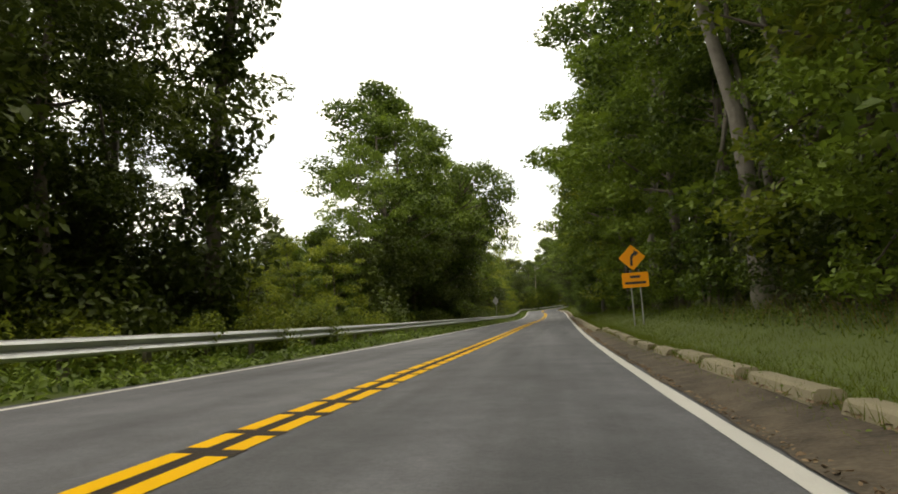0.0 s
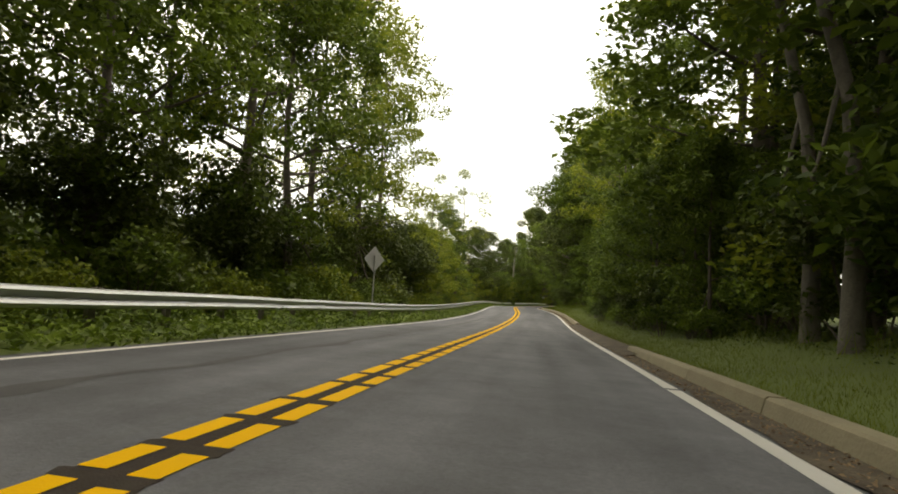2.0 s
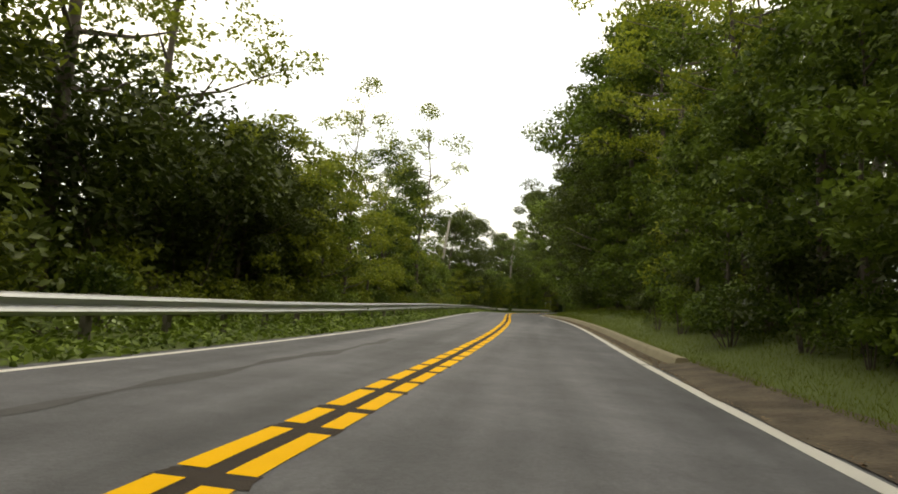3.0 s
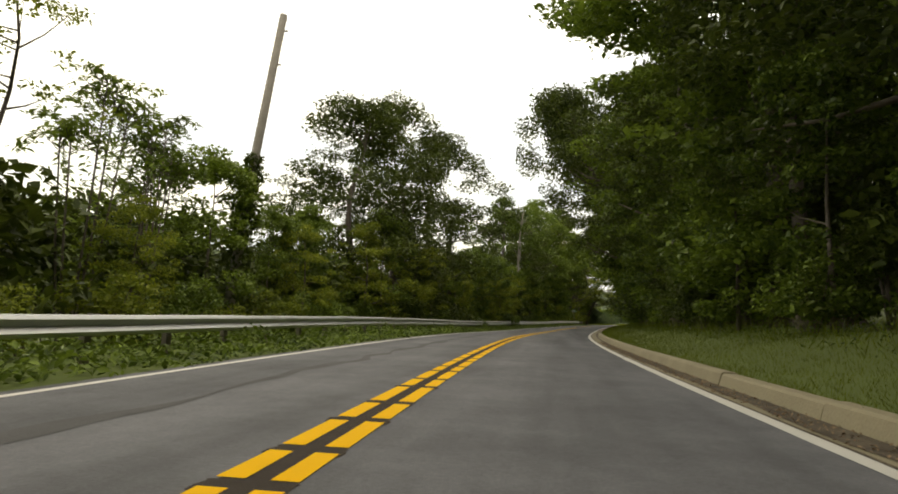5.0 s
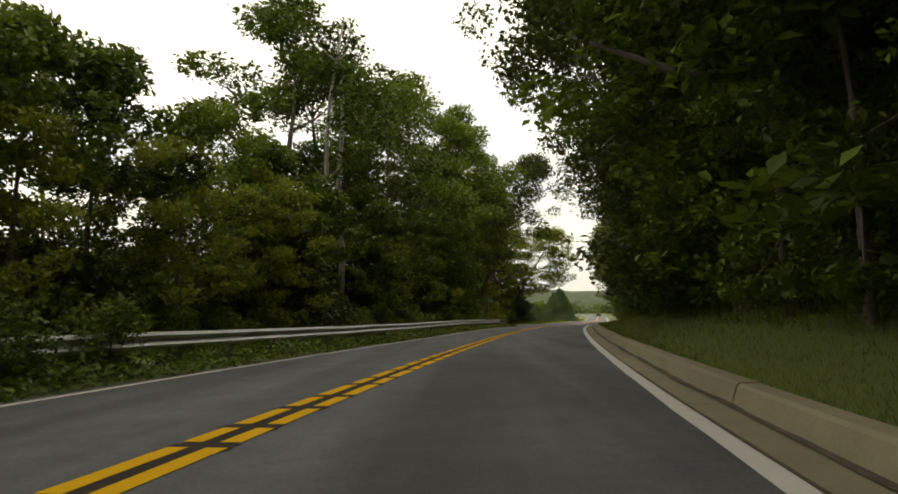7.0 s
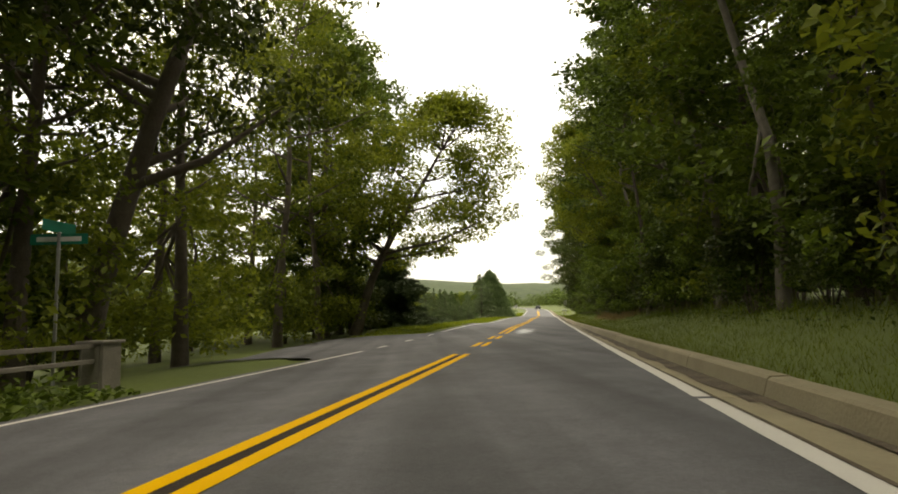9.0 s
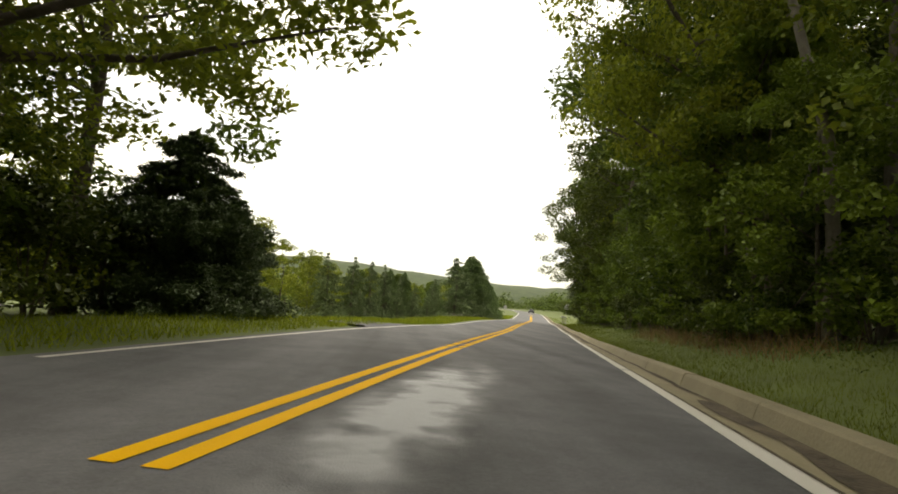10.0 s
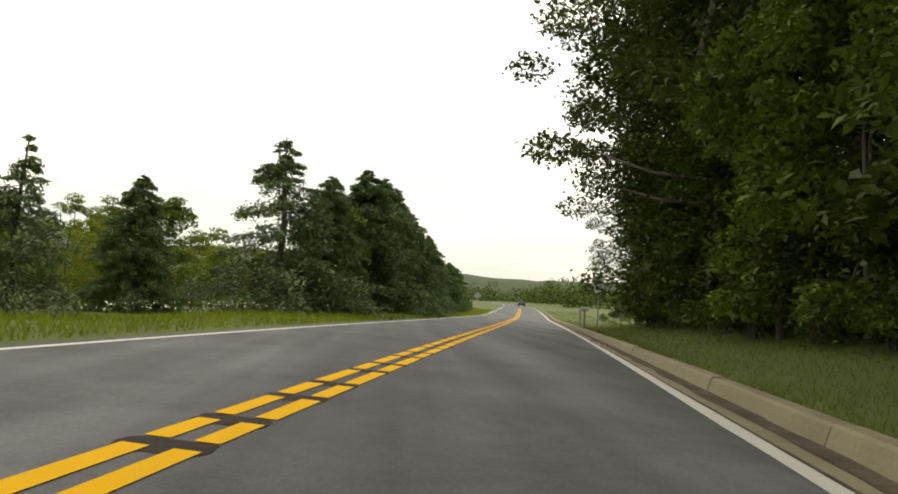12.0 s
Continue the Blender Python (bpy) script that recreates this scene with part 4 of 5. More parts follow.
# left side, one by one: station, offset, height
for proto, own, rows_ in (
    (OAK_A, 14, ((-12, -9.5, 15), (40, -9.2, 18.5), (46, -9.5, 19.5), (52, -8.6, 19.5), (60, -8.8, 18), (72, -8.8, 19), (80, -9.5, 18), (127, -9.5, 12.5), (208, -11, 18), (226, -10, 21), (234, -8.6, 21), (262, -10.5, 19), (268.5, -11, 20))),
    (OAK_B, 15, ((33, -9, 12.5), (66, -9.5, 17.5), (117, -8.8, 12.2), (222, -13, 19), (219, -9.5, 18), (231, -9, 20), (238, -9, 20.5))),
    (OAK_C, 13, ((44, -8.4, 12), (49, -8.2, 12.8), (54, -8.8, 12.6), (96.5, -8.6, 6.8), (160.6, -9.8, 13.8), (166, -9, 15.5), (173, -8.6, 15.5), (214, -12, 17.5), (10, -9, 14), (14, -10, 13))),
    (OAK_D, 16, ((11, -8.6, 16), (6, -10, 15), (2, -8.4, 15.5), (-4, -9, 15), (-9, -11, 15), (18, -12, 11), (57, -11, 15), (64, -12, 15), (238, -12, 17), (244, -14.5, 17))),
    (AIRY, 16, ((85, -8.8, 18), (89, -9, 19), (93.5, -9.6, 18), (76, -8.6, 19), (70, -11, 17), (240.5, -8.4, 19), (247, -9.2, 19), (254, -9.4, 18.5), (258.2, -9.2, 18), (262.2, -9.6, 17), (266, -11, 16), (244, -12, 18), (251, -13, 18), (259, -13.5, 17), (236, -9.5, 19))),
    (SPARSE, 14, ((108.5, -8.8, 13.4), (125, -7.6, 17), (139.2, -9.2, 9.5), (136, -10.5, 10), (112, -10, 10))),
    (SAPLING, 8, ((24, -9, 4.8), (28, -9, 6.2), (104.5, -8.6, 7.2), (120.5, -8.4, 8), (123, -9.5, 8.5), (128.5, -9, 6), (132, -8.8, 6), (135.5, -9, 6), (146.8, -9.2, 6.2), (150, -8.8, 5.0), (153, -9.2, 5.0), (155.5, -10, 6.2), (161, -8, 6.8),
                  (176.5, -8.8, 6.2), (181, -8.8, 6.6), (184.2, -8.8, 7.8), (188.5, -8.6, 8.4), (192, -8.6, 8), (194.6, -9.2, 8.6), (198.7, -9, 8.6), (203, -8.8, 8.4), (207, -8.4, 7.5), (211.5, -8.6, 8.6), (216, -8.4, 8.4), (221, -8.4, 8), (226, -8.4, 8.4), (231, -8.4, 8), (235, -8.6, 7.6))),
    (BRIGHT, 9, ((17.6, -7.4, 3.2), (19.5, -7.8, 3.8), (22, -8, 4.6), (27, -8.2, 5.2), (98, -8.2, 7.6), (101.5, -8.2, 7.4), (107, -8.2, 6.4), (111.5, -8.2, 6.2), (116, -8.2, 6.6), (142.5, -8.4, 3.8), (151, -7.8, 4.4), (158, -7.8, 5.6), (162.5, -7.9, 6.4), (167, -7.8, 6), (178.5, -8, 5.2), (186, -7.9, 6.2),
                 (190, -8, 6.4), (196.5, -8, 6.4), (201, -8, 6.6), (214, -8.2, 7.4), (224, -8.2, 7.6), (250, -16, 9), (257, -15.5, 9), (262, -17, 10), (246, -19, 10), (268, -15, 8), (255, -21, 10), (265, -22, 10), (272, -19, 9), (282, -12.4, 5), (287, -13.5, 4.5), (293.5, -14.5, 4.2), (306, -14, 4.2), (318.5, -13.5, 3.8), (300, -13, 3.6))),
):
    for s, d, h in rows_:
        planted(proto, s, d, h / own, wide=rnd.uniform(0.95, 1.15))
planted(IVY, 15.2, -7.6, 1.05, turn=0.2)
planted(IVY, 9.0, -8.2, 0.95, turn=2.9)
for s, d, k in ((36, -9, 1.15), (39.5, -9, 1.3), (43, -9.2, 1.25), (47, -9, 1.3), (31, -9, 1.1), (56, -9, 1.05), (60.5, -9.2, 1.0), (66, -9.2, 0.95), (71, -9, 1.0), (76, -9.2, 0.95), (82, -9, 0.9), (85.5, -9, 1.1), (89.5, -9, 1.15), (94, -9, 1.2), (98, -9.4, 1.2), (102, -10, 1.1), (170, -9, 0.95), (205, -9.2, 1.05), (218, -9.2, 1.05), (229, -9.2, 1.0), (8, -9.6, 1.3), (4, -9, 1.2), (12.5, -10, 1.1)):
    planted(BIG_BUSH, s, d, k)
planted(ARCH, 51, -8.8, 1.15, turn=0.1, tall=1.2)
planted(SPIRE, 180, -9.2, 1.0, turn=0.2)
planted(DEAD, 207.2, -8.6, 1.08, turn=0.6)
planted(DEAD, 209.6, -8.6, 1.18, turn=2.2)
for s, d, k in ((141.5, -9.2, 1.12), (143.8, -9.4, 1.12), (138, -9.6, 1.1), (134, -9, 1.0), (145.4, -10.4, 1.05), (131, -9.6, 1.1)):
    planted(SUMAC, s, d, k)
planted(BOUGH, 261.2, -8.4, 1.0, turn=0.05, wide=1.25, tall=1.15)
for s, d, h in ((241, -10.5, 6), (260.5, -10.5, 6), (264.5, -10.8, 6.5)):
    planted(SAPLING, s, d, h / 8)
planted(BOUGH_DARK, 242.5, -8.8, 1.2, turn=0.15, tall=1.4, wide=1.1)
for s, d, k in ((242, -9.6, 0.8), (256.5, -10.2, 0.6), (259.5, -9.4, 0.9), (263, -9.4, 1.0), (266, -9.6, 1.0), (268.5, -9.8, 1.0)):
    planted(BUSH_C, s, d, k)
planted(CEDAR, 270.2, -8.8, 0.72, wide=1.35)
planted(CEDAR, 273.2, -9.6, 0.62, wide=1.25)

# deeper rows
for i in range(44):
    low_gap = 0.5 if 18 < i < 32 or 5 < i < 9 else 1.0
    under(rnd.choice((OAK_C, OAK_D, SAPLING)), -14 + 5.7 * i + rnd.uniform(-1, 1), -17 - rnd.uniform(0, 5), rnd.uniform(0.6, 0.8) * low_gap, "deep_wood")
for i in range(64):
    under(BUSH_C, -16 + 4.0 * i, -17 - rnd.uniform(0, 6), rnd.uniform(1.4, 2.0) * (1.2 if i < 52 else 0.9), "deep_wood")
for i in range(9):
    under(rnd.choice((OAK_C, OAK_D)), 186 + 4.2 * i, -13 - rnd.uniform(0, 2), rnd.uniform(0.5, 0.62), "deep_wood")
# undergrowth behind the guard rail
s = -16.0
while s < 240:
    planted(rnd.choice((BUSH_A, BUSH_B, BUSH_A, BUSH_B)), s, -7.0 - rnd.uniform(0, 0.8), rnd.uniform(0.55, 0.9))
    under(rnd.choice((BUSH_A, BUSH_C)), s + 0.8, -9.0 - rnd.uniform(0, 1.4), rnd.uniform(0.9, 1.3))
    under(rnd.choice((BUSH_C, BUSH_A)), s + 0.4, -11.8 - rnd.uniform(0, 2.5), rnd.uniform(1.1, 1.5))
    s += rnd.uniform(2.2, 3.0)
for s, d, k in ((9.0, -5.5, 0.5), (12.0, -5.5, 0.62), (15.0, -5.5, 0.7), (18.5, -5.6, 0.8), (22, -5.8, 0.75), (26, -5.9, 0.7), (176.0, -5.4, 0.5), (190.6, -5.0, 0.6), (188.4, -5.3, 0.7)):
    planted(BUSH_B if s < 50 else BUSH_A, s, d, k)

# right-hand wood
s = -20.0
while s < 330:
    # darker-leaved trees carry the shade of the wood in their colour
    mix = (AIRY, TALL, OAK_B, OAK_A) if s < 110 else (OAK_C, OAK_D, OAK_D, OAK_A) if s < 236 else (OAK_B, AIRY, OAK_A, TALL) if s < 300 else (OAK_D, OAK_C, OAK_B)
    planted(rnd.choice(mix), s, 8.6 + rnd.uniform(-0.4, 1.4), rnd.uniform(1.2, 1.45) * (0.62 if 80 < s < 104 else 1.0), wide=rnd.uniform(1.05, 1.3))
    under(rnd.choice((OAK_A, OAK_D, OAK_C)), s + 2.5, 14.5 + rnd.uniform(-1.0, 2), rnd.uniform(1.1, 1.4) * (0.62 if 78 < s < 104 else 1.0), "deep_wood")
    if rnd.random() < 0.6:
        under(rnd.choice((OAK_A, OAK_C)), s + 1, 21 + rnd.uniform(-2, 3), rnd.uniform(1.1, 1.4), "deep_wood")
    planted(SAPLING, s + 2.0, 8.0 + rnd.uniform(-0.3, 1), rnd.uniform(0.7, 1.1))
    for k in range(3):
        planted(rnd.choice((BUSH_A, BUSH_C, BUSH_C)), s + rnd.uniform(0, 5.5), 8.0 + rnd.uniform(-0.5, 1.2), rnd.uniform(0.6, 1.05))
    for k in range(2):
        under(BUSH_C, s + rnd.uniform(0, 5.5), 11 + rnd.uniform(-0.8, 2.5), rnd.uniform(1.1, 1.5))
    s += rnd.uniform(5.0, 6.2)
# bushy edge where the kerb is missing
for i in range(12):
    planted(SAPLING, 71 + 2.6 * i, 6.9 + rnd.uniform(-0.3, 0.5), rnd.uniform(0.7, 1.0))
    planted(rnd.choice((BUSH_A, BUSH_C)), 72 + 2.6 * i, 6.0 + rnd.uniform(-0.2, 0.4), rnd.uniform(0.5, 0.75))
# single trunks and boughs that stand out
for s, d, k in ((15.4, 8.9, 1.0), (19, 9.2, 1.05), (43, 7.5, 1.05), (45, 7.9, 1.0), (64, 7.0, 1.1), (66, 7.2, 1.1), (176, 8, 1.1), (246.2, 7.9, 1.1), (252.2, 8.1, 1.1), (268, 7.9, 1.1)):
    planted(TALL, s, d, k, turn=rnd.uniform(-0.3, 0.3))
for s, d, k, a in ((92, 7.6, 1.1, 2.9), (98, 8, 1.2, 3.1), (104, 8, 1.15, 2.8), (264, 7.6, 1.15, 3.0), (304, 9.6, 1.2, 2.8), (312, 9.8, 1.4, 3.0)):
    planted(SPARSE, s, d, k, turn=a)
for s, d, k in ((52, 9.2, 1.4), (63, 9.0, 1.45), (73, 8.8, 1.4), (180, 8, 1.4), (190, 8, 1.45), (200, 8.2, 1.4), (120, 8.6, 1.35), (134, 9.2, 1.3), (150, 9, 1.3), (280, 8.8, 1.2)):
    planted(OAK_A, s, d, k, wide=1.3)
planted(BOUGH_DARK, 181, 8.6, 1.55, turn=3.1, tall=1.2)
planted(BOUGH_DARK, 187, 8.6, 1.7, turn=3.15, tall=1.15)
planted(BOUGH_DARK, 195, 9.0, 1.6, turn=3.0, tall=1.15)
planted(BOUGH_DARK, 207, 8.8, 1.45, turn=3.1, tall=1.3)
planted(BOUGH_DARK, 217, 9.2, 1.3, turn=3.2, tall=1.35)
planted(BOUGH, 272, 9.0, 0.95, turn=3.0, tall=1.3)
for i in range(12):
    planted(BUSH_C, 304 + 2.6 * i, 7.3 + rnd.uniform(-0.2, 0.3), rnd.uniform(0.65, 0.9))
for i in range(22):
    planted(SAPLING, 268 + 3.0 * i, 7.6 + rnd.uniform(-0.3, 0.6), rnd.uniform(0.75, 1.05))
    planted(rnd.choice((BUSH_A, BUSH_C)), 269 + 3.0 * i, 7.1 + rnd.uniform(-0.2, 0.4), rnd.uniform(0.5, 0.75))
for i in range(13):
    planted(SAPLING, 178 + 4.4 * i, 7.2 + rnd.uniform(-0.2, 0.4), rnd.uniform(0.8, 1.05))
for s, d, k in ((322, 7.8, 1.3), (328, 8.6, 1.2), (334.5, 9.6, 1.0), (343, 8.8, 0.75)):
    planted(OAK_C, s, d, k, wide=1.1)

# conifers and shrubs of the open left side
for s, d, h in ((282.6, -9, 3.5), (287.4, -9.2, 3.8), (294.4, -9.2, 3.9), (293.8, -8, 2.2), (298.6, -8, 2.1), (304.6, -8, 2.2), (305.5, -9.4, 3.1), (309, -8.6, 2.6), (312.2, -9, 4.0), (302.2, -10, 3.6)):
    planted(SPRUCE_B, s, d, h / 4.2)
for s, d, h, w in ((290.4, -9, 3.9, 0.9), (323.6, -8.6, 7.4, 1.4)):
    planted(SPRUCE, s, d, h / 7, wide=w)
for s, d, h, w in ((298, -9.8, 3.9, 0.8), (302.7, -9.8, 4.0, 0.8), (316.9, -9.8, 4.2, 0.9), (328, -8.2, 6.8, 1.0), (334, -8.2, 8.6, 1.1), (338.5, -8.4, 9.2, 1.2), (345, -8.4, 8.4, 1.15), (353, -8, 7.2, 1.1), (360, -8.4, 6.2, 1.1), (368, -8, 6, 1.1), (376, -8.6, 6, 1.1), (384, -9, 6, 1.1)):
    planted(FIR, s, d, h / 8, wide=w)
for s, d, k, p in ((331, -9.4, 0.8, SAPLING), (336.5, -8.6, 0.82, SAPLING), (341.5, -8.4, 0.8, SAPLING), (349, -9, 0.75, SAPLING), (364, -9, 0.7, SAPLING), (320, -11, 0.5, SAPLING), (309, -12, 0.5, SAPLING), (296, -11.5, 0.45, SAPLING)):
    planted(p, s, d, k)
s = 278.0
while s < 420:
    planted(rnd.choice((BRIGHT, SAPLING, BRIGHT)), s, -18 - rnd.uniform(0, 6), rnd.uniform(0.5, 0.75))
    under(rnd.choice((BRIGHT, SAPLING)), s + 2, -29 - rnd.uniform(0, 12), rnd.uniform(0.7, 1.0), "deep_wood")
    s += rnd.uniform(4, 5.5)

# garden beyond the wood
for s, d, k, p in ((350, 8.2, 0.42, BUSH_C), (354, 10, 0.45, BUSH_C), (360, 8.5, 0.4, BUSH_A), (372, 12, 0.6, BUSH_C), (345, 14, 0.9, OAK_C), (356, 17, 0.9, OAK_A), (368, 20, 0.9, OAK_C), (338, 12.5, 0.9, OAK_B)):
    planted(p, s, d, k)

for (name, key), sets in UNDER.items():
    vs, fs, o = [], [], 0
    for v, f in sets:
        vs.append(v)
        fs.append(f + o)
        o += len(v)
    label = "dense green undergrowth between the trees" if name == "undergrowth" else "deeper trees of the wood behind the roadside"
    tagged(new(name, fast_mesh(name, np.concatenate(vs), np.concatenate(fs), bpy.data.materials[key])), label, "undergrowth" if name == "undergrowth" else "woodland", kind="stuff")

for e in protos:
    for o in list(e.children_recursive) + [e]:
        bpy.data.objects.remove(o)

# ---- far country ----
def hill_row(name, label, dist, thick, heights, az0, az1, seed):
    verts, faces = [], []
    k, m = 90, 7
    for i in range(k):
        u = i / (k - 1)
        a = radians(az0 + (az1 - az0) * u)
        h = float(np.interp(u, np.linspace(0, 1, len(heights)), heights))
        h *= 1 + 0.10 * noise.noise((u * 9, seed, 0)) + 0.05 * noise.noise((u * 60, seed, 3))
        for j in range(m):
            w = j / (m - 1)
            r = dist + thick * w
            z = h * math.sin(w * math.pi * 0.5) ** 0.8 - 6 + 1.2 * noise.noise((u * 120, w * 9, seed))
            verts.append((math.sin(a) * r + 26.8, math.cos(a) * r + 278.7, z))
    for i in range(k - 1):
        for j in range(m - 1):
            faces.append((i * m + j, i * m + j + 1, (i + 1) * m + j + 1, (i + 1) * m + j))
    return tagged(new(name, mesh_of(name, verts, faces, M_HILL, True)), label, "hill", kind="structure")


hill_row("backdrop_hill", "far wooded hill ridge under the sky", 700, 300, (70, 85, 82, 76, 84, 72, 58, 62, 66, 60), -66, 54, 2)
hill_row("backdrop_hill", "nearer wooded hill slope", 330, 180, (64, 70, 68, 58, 40, 27, 19, 17, 20, 22), -71, 44, 5)

rng = np.random.default_rng(77)
cen, rad = [], []
for i in range(520):
    a = radians(rng.uniform(-41, 32))
    r = rng.uniform(150, 330)
    h = rng.uniform(4, 9)
    p = Vector((math.sin(a) * r + 28.2, math.cos(a) * r + 298.7, 0))
    # keep clear of the road
    near = np.hypot(_C[:, 0] - p.x, _C[:, 1] - p.y)
    j = int(near.argmin())
    if near[j] < 13:
        continue
    zg = _C[j, 2] - 1.5
    for q in range(3):
        cen.append(np.array((p.x + rng.normal() * 2, p.y + rng.normal() * 2, zg + h * (0.22 + 0.3 * q))))
        rad.append(h * 0.42)
pts = clumps(rng, cen, rad, 16, 0.9)
v, f = leaves(rng, pts, 0.62, slim=0.8)
tagged(new("far_wood", fast_mesh("far_wood", v, f, M_LEAF)), "far green woodland beyond the road's bend", "woodland", kind="stuff")


# ---- signs and posts ----
def plate(name, outline, thick, mat):
    """An upright plate in the local x-z plane, facing -y."""
    bm = bmesh.new()
    vs = [bm.verts.new((x, 0, z)) for x, z in outline]
    fc = bm.faces.new(vs)
    r = bmesh.ops.extrude_face_region(bm, geom=[fc])
    bmesh.ops.translate(bm, verts=[v for v in r["geom"] if isinstance(v, bmesh.types.BMVert)], vec=(0, thick, 0))
    bmesh.ops.recalc_face_normals(bm, faces=bm.faces)
    return bm_mesh(name, bm, mat)


def rounded(w, h, r, cx=0.0, cz=0.0, turn=0.0):
    out = []
    for q, (sx, sz) in enumerate(((1, 1), (-1, 1), (-1, -1), (1, -1))):
        for i in range(4):
            a = math.pi / 2 * q + math.pi / 2 * i / 3
            x, z = sx * (w / 2 - r) + r * math.cos(a), sz * (h / 2 - r) + r * math.sin(a)
            out.append((cx + x * math.cos(turn) - z * math.sin(turn), cz + x * math.sin(turn) + z * math.cos(turn)))
    return out


def post_mesh(h, mat, w=0.05):
    bm = bmesh.new()
    box(bm, w, w * 0.7, h + 0.3, pose(0, 0, h / 2 - 0.15), 0.006)
    return bm_mesh("post", bm, mat)


def letters(text, size, parent, x, z, y, mat, label=""):
    cu = bpy.data.curves.new("lettering", "FONT")
    cu.body, cu.size, cu.align_x, cu.extrude = text, size, "CENTER", 0.001
    cu.offset = size * 0.02
    tmp = bpy.data.objects.new("lettering", cu)
    scene.collection.objects.link(tmp)
    dg = bpy.context.evaluated_depsgraph_get()
    me = bpy.data.meshes.new_from_object(tmp.evaluated_get(dg))
    bpy.data.objects.remove(tmp)
    me.materials.clear()
    me.materials.append(mat)
    return part("lettering", me, parent, label, pose(x, y, z, 90, 0, 0))


# orange curve warning with a name plaque
warn = thing("curve_warning_sign", "orange diamond curve warning sign with plaque on two posts", "road sign", m=frame_at(25.2, 5.8, -0.28, -0.12))
for x in (-0.22, 0.14):
    part("post", post_mesh(2.6, M_SIGN_BACK), warn, "", pose(x, 0.03, 0))
diamond = part("diamond_plate", plate("diamond_plate", rounded(0.77, 0.77, 0.05, -0.08, 3.10, math.pi / 4), 0.006, M_ORANGE), warn)
plaque = part("plaque", plate("plaque", rounded(1.06, 0.62, 0.05, -0.03, 2.16), 0.006, M_ORANGE), warn)
arrow = [(-0.14, 2.24), (-0.07, 2.24), (-0.07, 2.42), (-0.04, 2.50), (0.02, 2.55), (-0.005, 2.49), (0.12, 2.60), (-0.02, 2.70), (-0.01, 2.63), (-0.09, 2.57), (-0.14, 2.46)]
part("arrow", plate("arrow", [((x + 0.08) * 1.45 - 0.08, (z - 2.46) * 1.45 + 3.08) for x, z in arrow], 0.004, M_BLACK), diamond, "black bent arrow", pose(0, -0.005, 0))
for w, z in ((0.40, 2.29), (0.84, 2.04)):
    part("letter_bar", plate("letter_bar", rounded(w, 0.105, 0.01, -0.03, z), 0.003, M_BLACK), plaque, "black bar of lettering", pose(0, -0.004, 0))

# grey back of a diamond sign facing the other way
back = thing("diamond_sign", "grey back of a diamond road sign on a steel post", "road sign", m=frame_at(80.0, -6.1, 0.0, 1.0))
part("post", post_mesh(3.0, M_SIGN_BACK, 0.06), back)
part("diamond_plate", plate("diamond_plate", rounded(0.91, 0.91, 0.06, 0, 2.8, math.pi / 4), 0.006, M_SIGN_BACK), back, "", pose(0, 0.04, 0))
back2 = thing("diamond_sign", "pale back of a diamond road sign on a steel post", "road sign", m=frame_at(380, -5.6, 0.0, 0.2))
part("post", post_mesh(2.0, M_SIGN_BACK, 0.06), back2)
part("diamond_plate", plate("diamond_plate", rounded(0.7, 0.7, 0.06, 0, 2.0, math.pi / 4), 0.006, M_SIGN_BACK), back2, "", pose(0, 0.04, 0))

# speed limit
limit = thing("speed_limit_sign", "white speed limit sign with black figures on a post", "road sign", m=frame_at(333.0, 5.0, 0.0, 0.0))
part("post", post_mesh(2.35, M_SIGN_BACK, 0.06), limit)
panel = part("panel", plate("panel", rounded(0.61, 0.76, 0.04, 0, 2.35), 0.005, M_SIGN_WHITE), limit, "", pose(0, -0.03, 0))
letters("SPEED", 0.15, panel, 0, 2.53, -0.004, M_BLACK)
letters("LIMIT", 0.15, panel, 0, 2.38, -0.004, M_BLACK)
letters("40", 0.34, panel, 0, 2.06, -0.004, M_BLACK)

# green street name blades
name_post = thing("street_name_sign", "green street name sign on a thin steel post", "road sign", m=frame_at(239.6, -6.6, 0.0, 0.25))
part("post", post_mesh(2.75, M_SIGN_BACK, 0.055), name_post)
blade = part("blade", plate("blade", rounded(1.0, 0.2, 0.02, 0, 2.62), 0.004, M_SIGN_GREEN), name_post)
part("letter_bar", plate("letter_bar", rounded(0.78, 0.085, 0.01, 0, 2.62), 0.003, M_SIGN_WHITE), blade, "white bar of lettering", pose(0, -0.004, 0))
part("blade", plate("blade", rounded(0.8, 0.2, 0.02, 0, 2.84), 0.004, M_SIGN_GREEN), name_post, "", pose(0, 0, 0, 0, 0, 80))

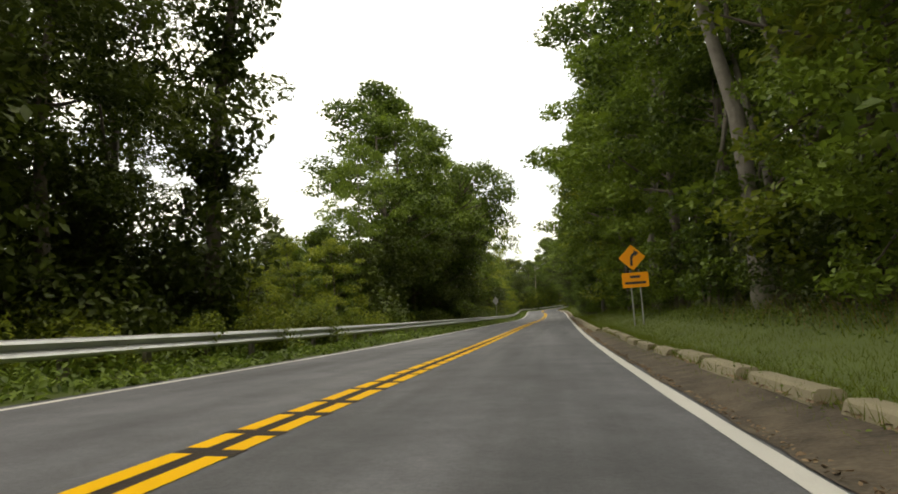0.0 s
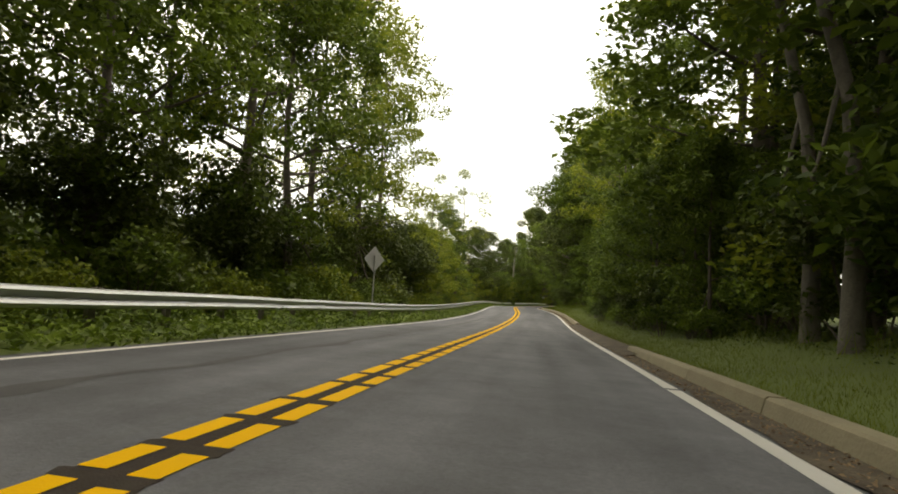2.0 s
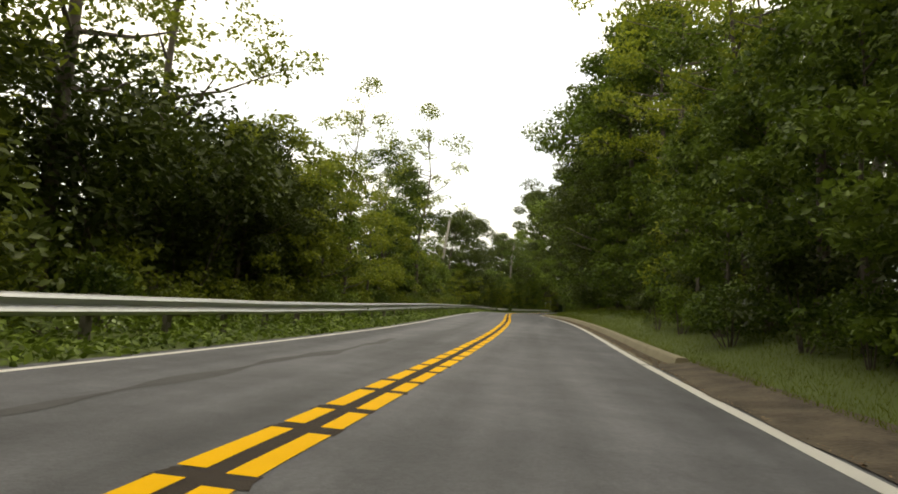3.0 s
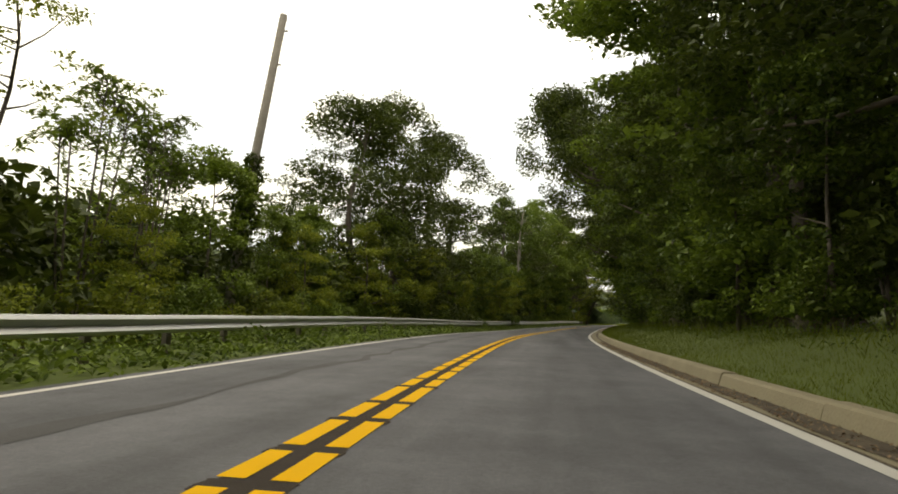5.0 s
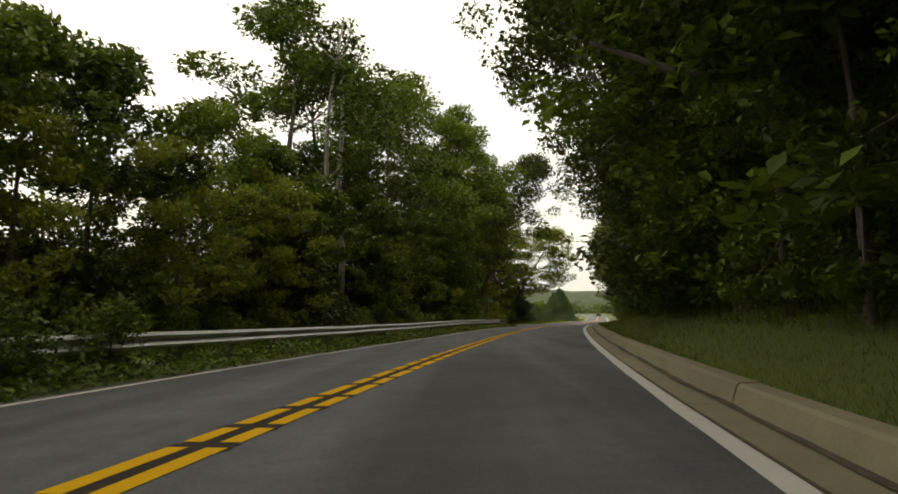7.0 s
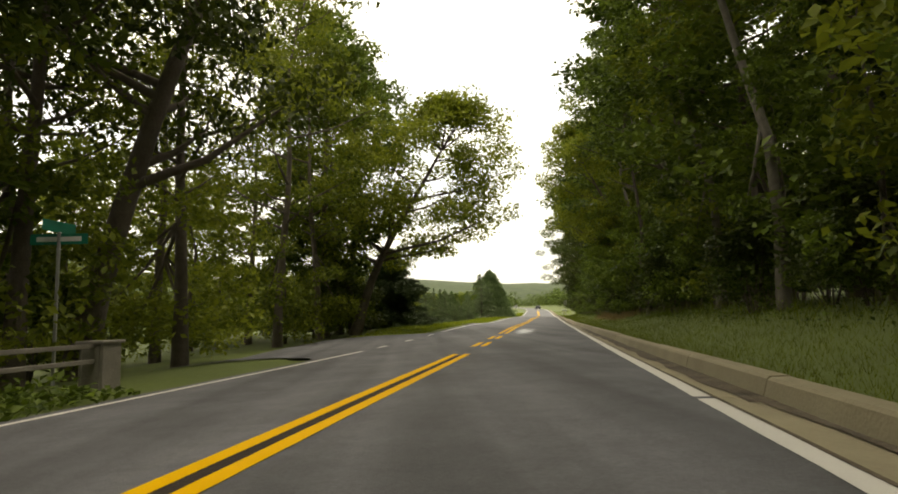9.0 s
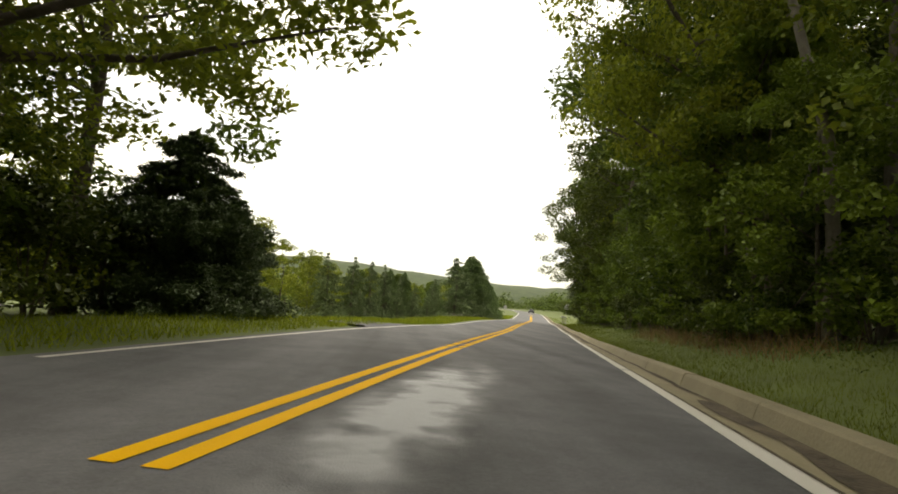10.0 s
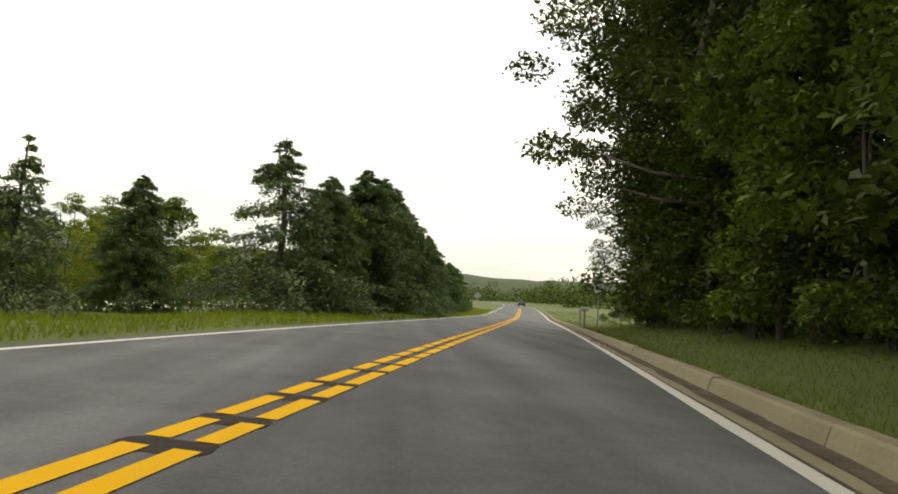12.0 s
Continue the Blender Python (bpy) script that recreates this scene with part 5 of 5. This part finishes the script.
# leaning utility pole, ivy round its foot
pole = thing("utility_pole", "weathered leaning wooden utility pole with ivy below", "utility pole", m=frame_at(147.9, -9.2, -0.5, 0.3))
v, f = tube([(0, 0, -0.3), (0.5, 0, 5.6), (1.3, 0, 12.3)], [0.19, 0.16, 0.13], 12)
part("pole", mesh_of("pole", v, f, M_WOOD, True), pole)
for z, x in ((10.4, 1.06), (11.7, 1.22)):
    bm = bmesh.new()
    box(bm, 0.34, 0.035, 0.05, pose(x + 0.1, 0, z), 0.004)
    part("step_iron", bm_mesh("step_iron", bm, M_RUST), pole)
rng = np.random.default_rng(99)
z = rng.uniform(0, 7.0, 2400)
a = rng.uniform(0, 6.283, 2400)
q = (0.25 + 0.6 * rng.uniform(0, 1, 2400)) * (1.25 - 0.13 * z)
v, f = leaves(rng, np.stack([0.095 * z + np.cos(a) * q, np.sin(a) * q, z], -1), 0.2, up=0.2, droop=0.8)
part("ivy", fast_mesh("ivy", v, f, M_LEAF_DARK), pole)

# letter boxes
for s, d in ((337.5, 4.7), (352, 5.6)):
    mb = thing("mailbox", "dark metal mailbox on a wooden post by the road", "mailbox", "mailboxes", m=frame_at(s, d))
    part("post", post_mesh(1.0, M_WOOD, 0.11), mb)
    bm = bmesh.new()
    outline = [(-0.085, 0), (0.085, 0), (0.085, 0.12)] + [(0.085 * math.cos(t), 0.12 + 0.085 * math.sin(t)) for t in np.linspace(0.3, 2.84, 7)] + [(-0.085, 0.12)]
    vs = [bm.verts.new((x, -0.24, zz)) for x, zz in outline]
    fc = bm.faces.new(vs)
    r = bmesh.ops.extrude_face_region(bm, geom=[fc])
    bmesh.ops.translate(bm, verts=[w for w in r["geom"] if isinstance(w, bmesh.types.BMVert)], vec=(0, 0.48, 0))
    bmesh.ops.recalc_face_normals(bm, faces=bm.faces)
    part("box", bm_mesh("box", bm, M_SIGN_BACK), mb, "", pose(0, 0, 1.0, 0, 0, 90))

# a dark car far down the road
car = thing("car", "small dark car far down the road", "car", m=frame_at(455, 1.7, 0.0))
bm = bmesh.new()
box(bm, 1.78, 4.3, 0.62, pose(0, 0, 0.58), 0.12)
part("body", bm_mesh("body", bm, M_CAR), car)
bm = bmesh.new()
vs = bmesh.ops.create_cube(bm, size=1.0, matrix=pose(0, -0.2, 1.14) @ Matrix.Diagonal((1.6, 2.3, 0.55, 1)))["verts"]
for w in vs:
    if w.co.z > 1.2:
        w.co.x *= 0.8
        w.co.y = -0.2 + (w.co.y + 0.2) * 0.65
part("cabin", bm_mesh("cabin", bm, M_GLASS), car)
bm = bmesh.new()
bmesh.ops.create_cone(bm, cap_ends=True, segments=16, radius1=0.32, radius2=0.32, depth=0.22, matrix=pose(0, 0, 0, 0, 90, 0))
tyre = bm_mesh("wheel", bm, M_RUBBER)
for x in (-0.8, 0.8):
    for y in (-1.35, 1.35):
        part("wheel", tyre, car, "", pose(x, y, 0.32))
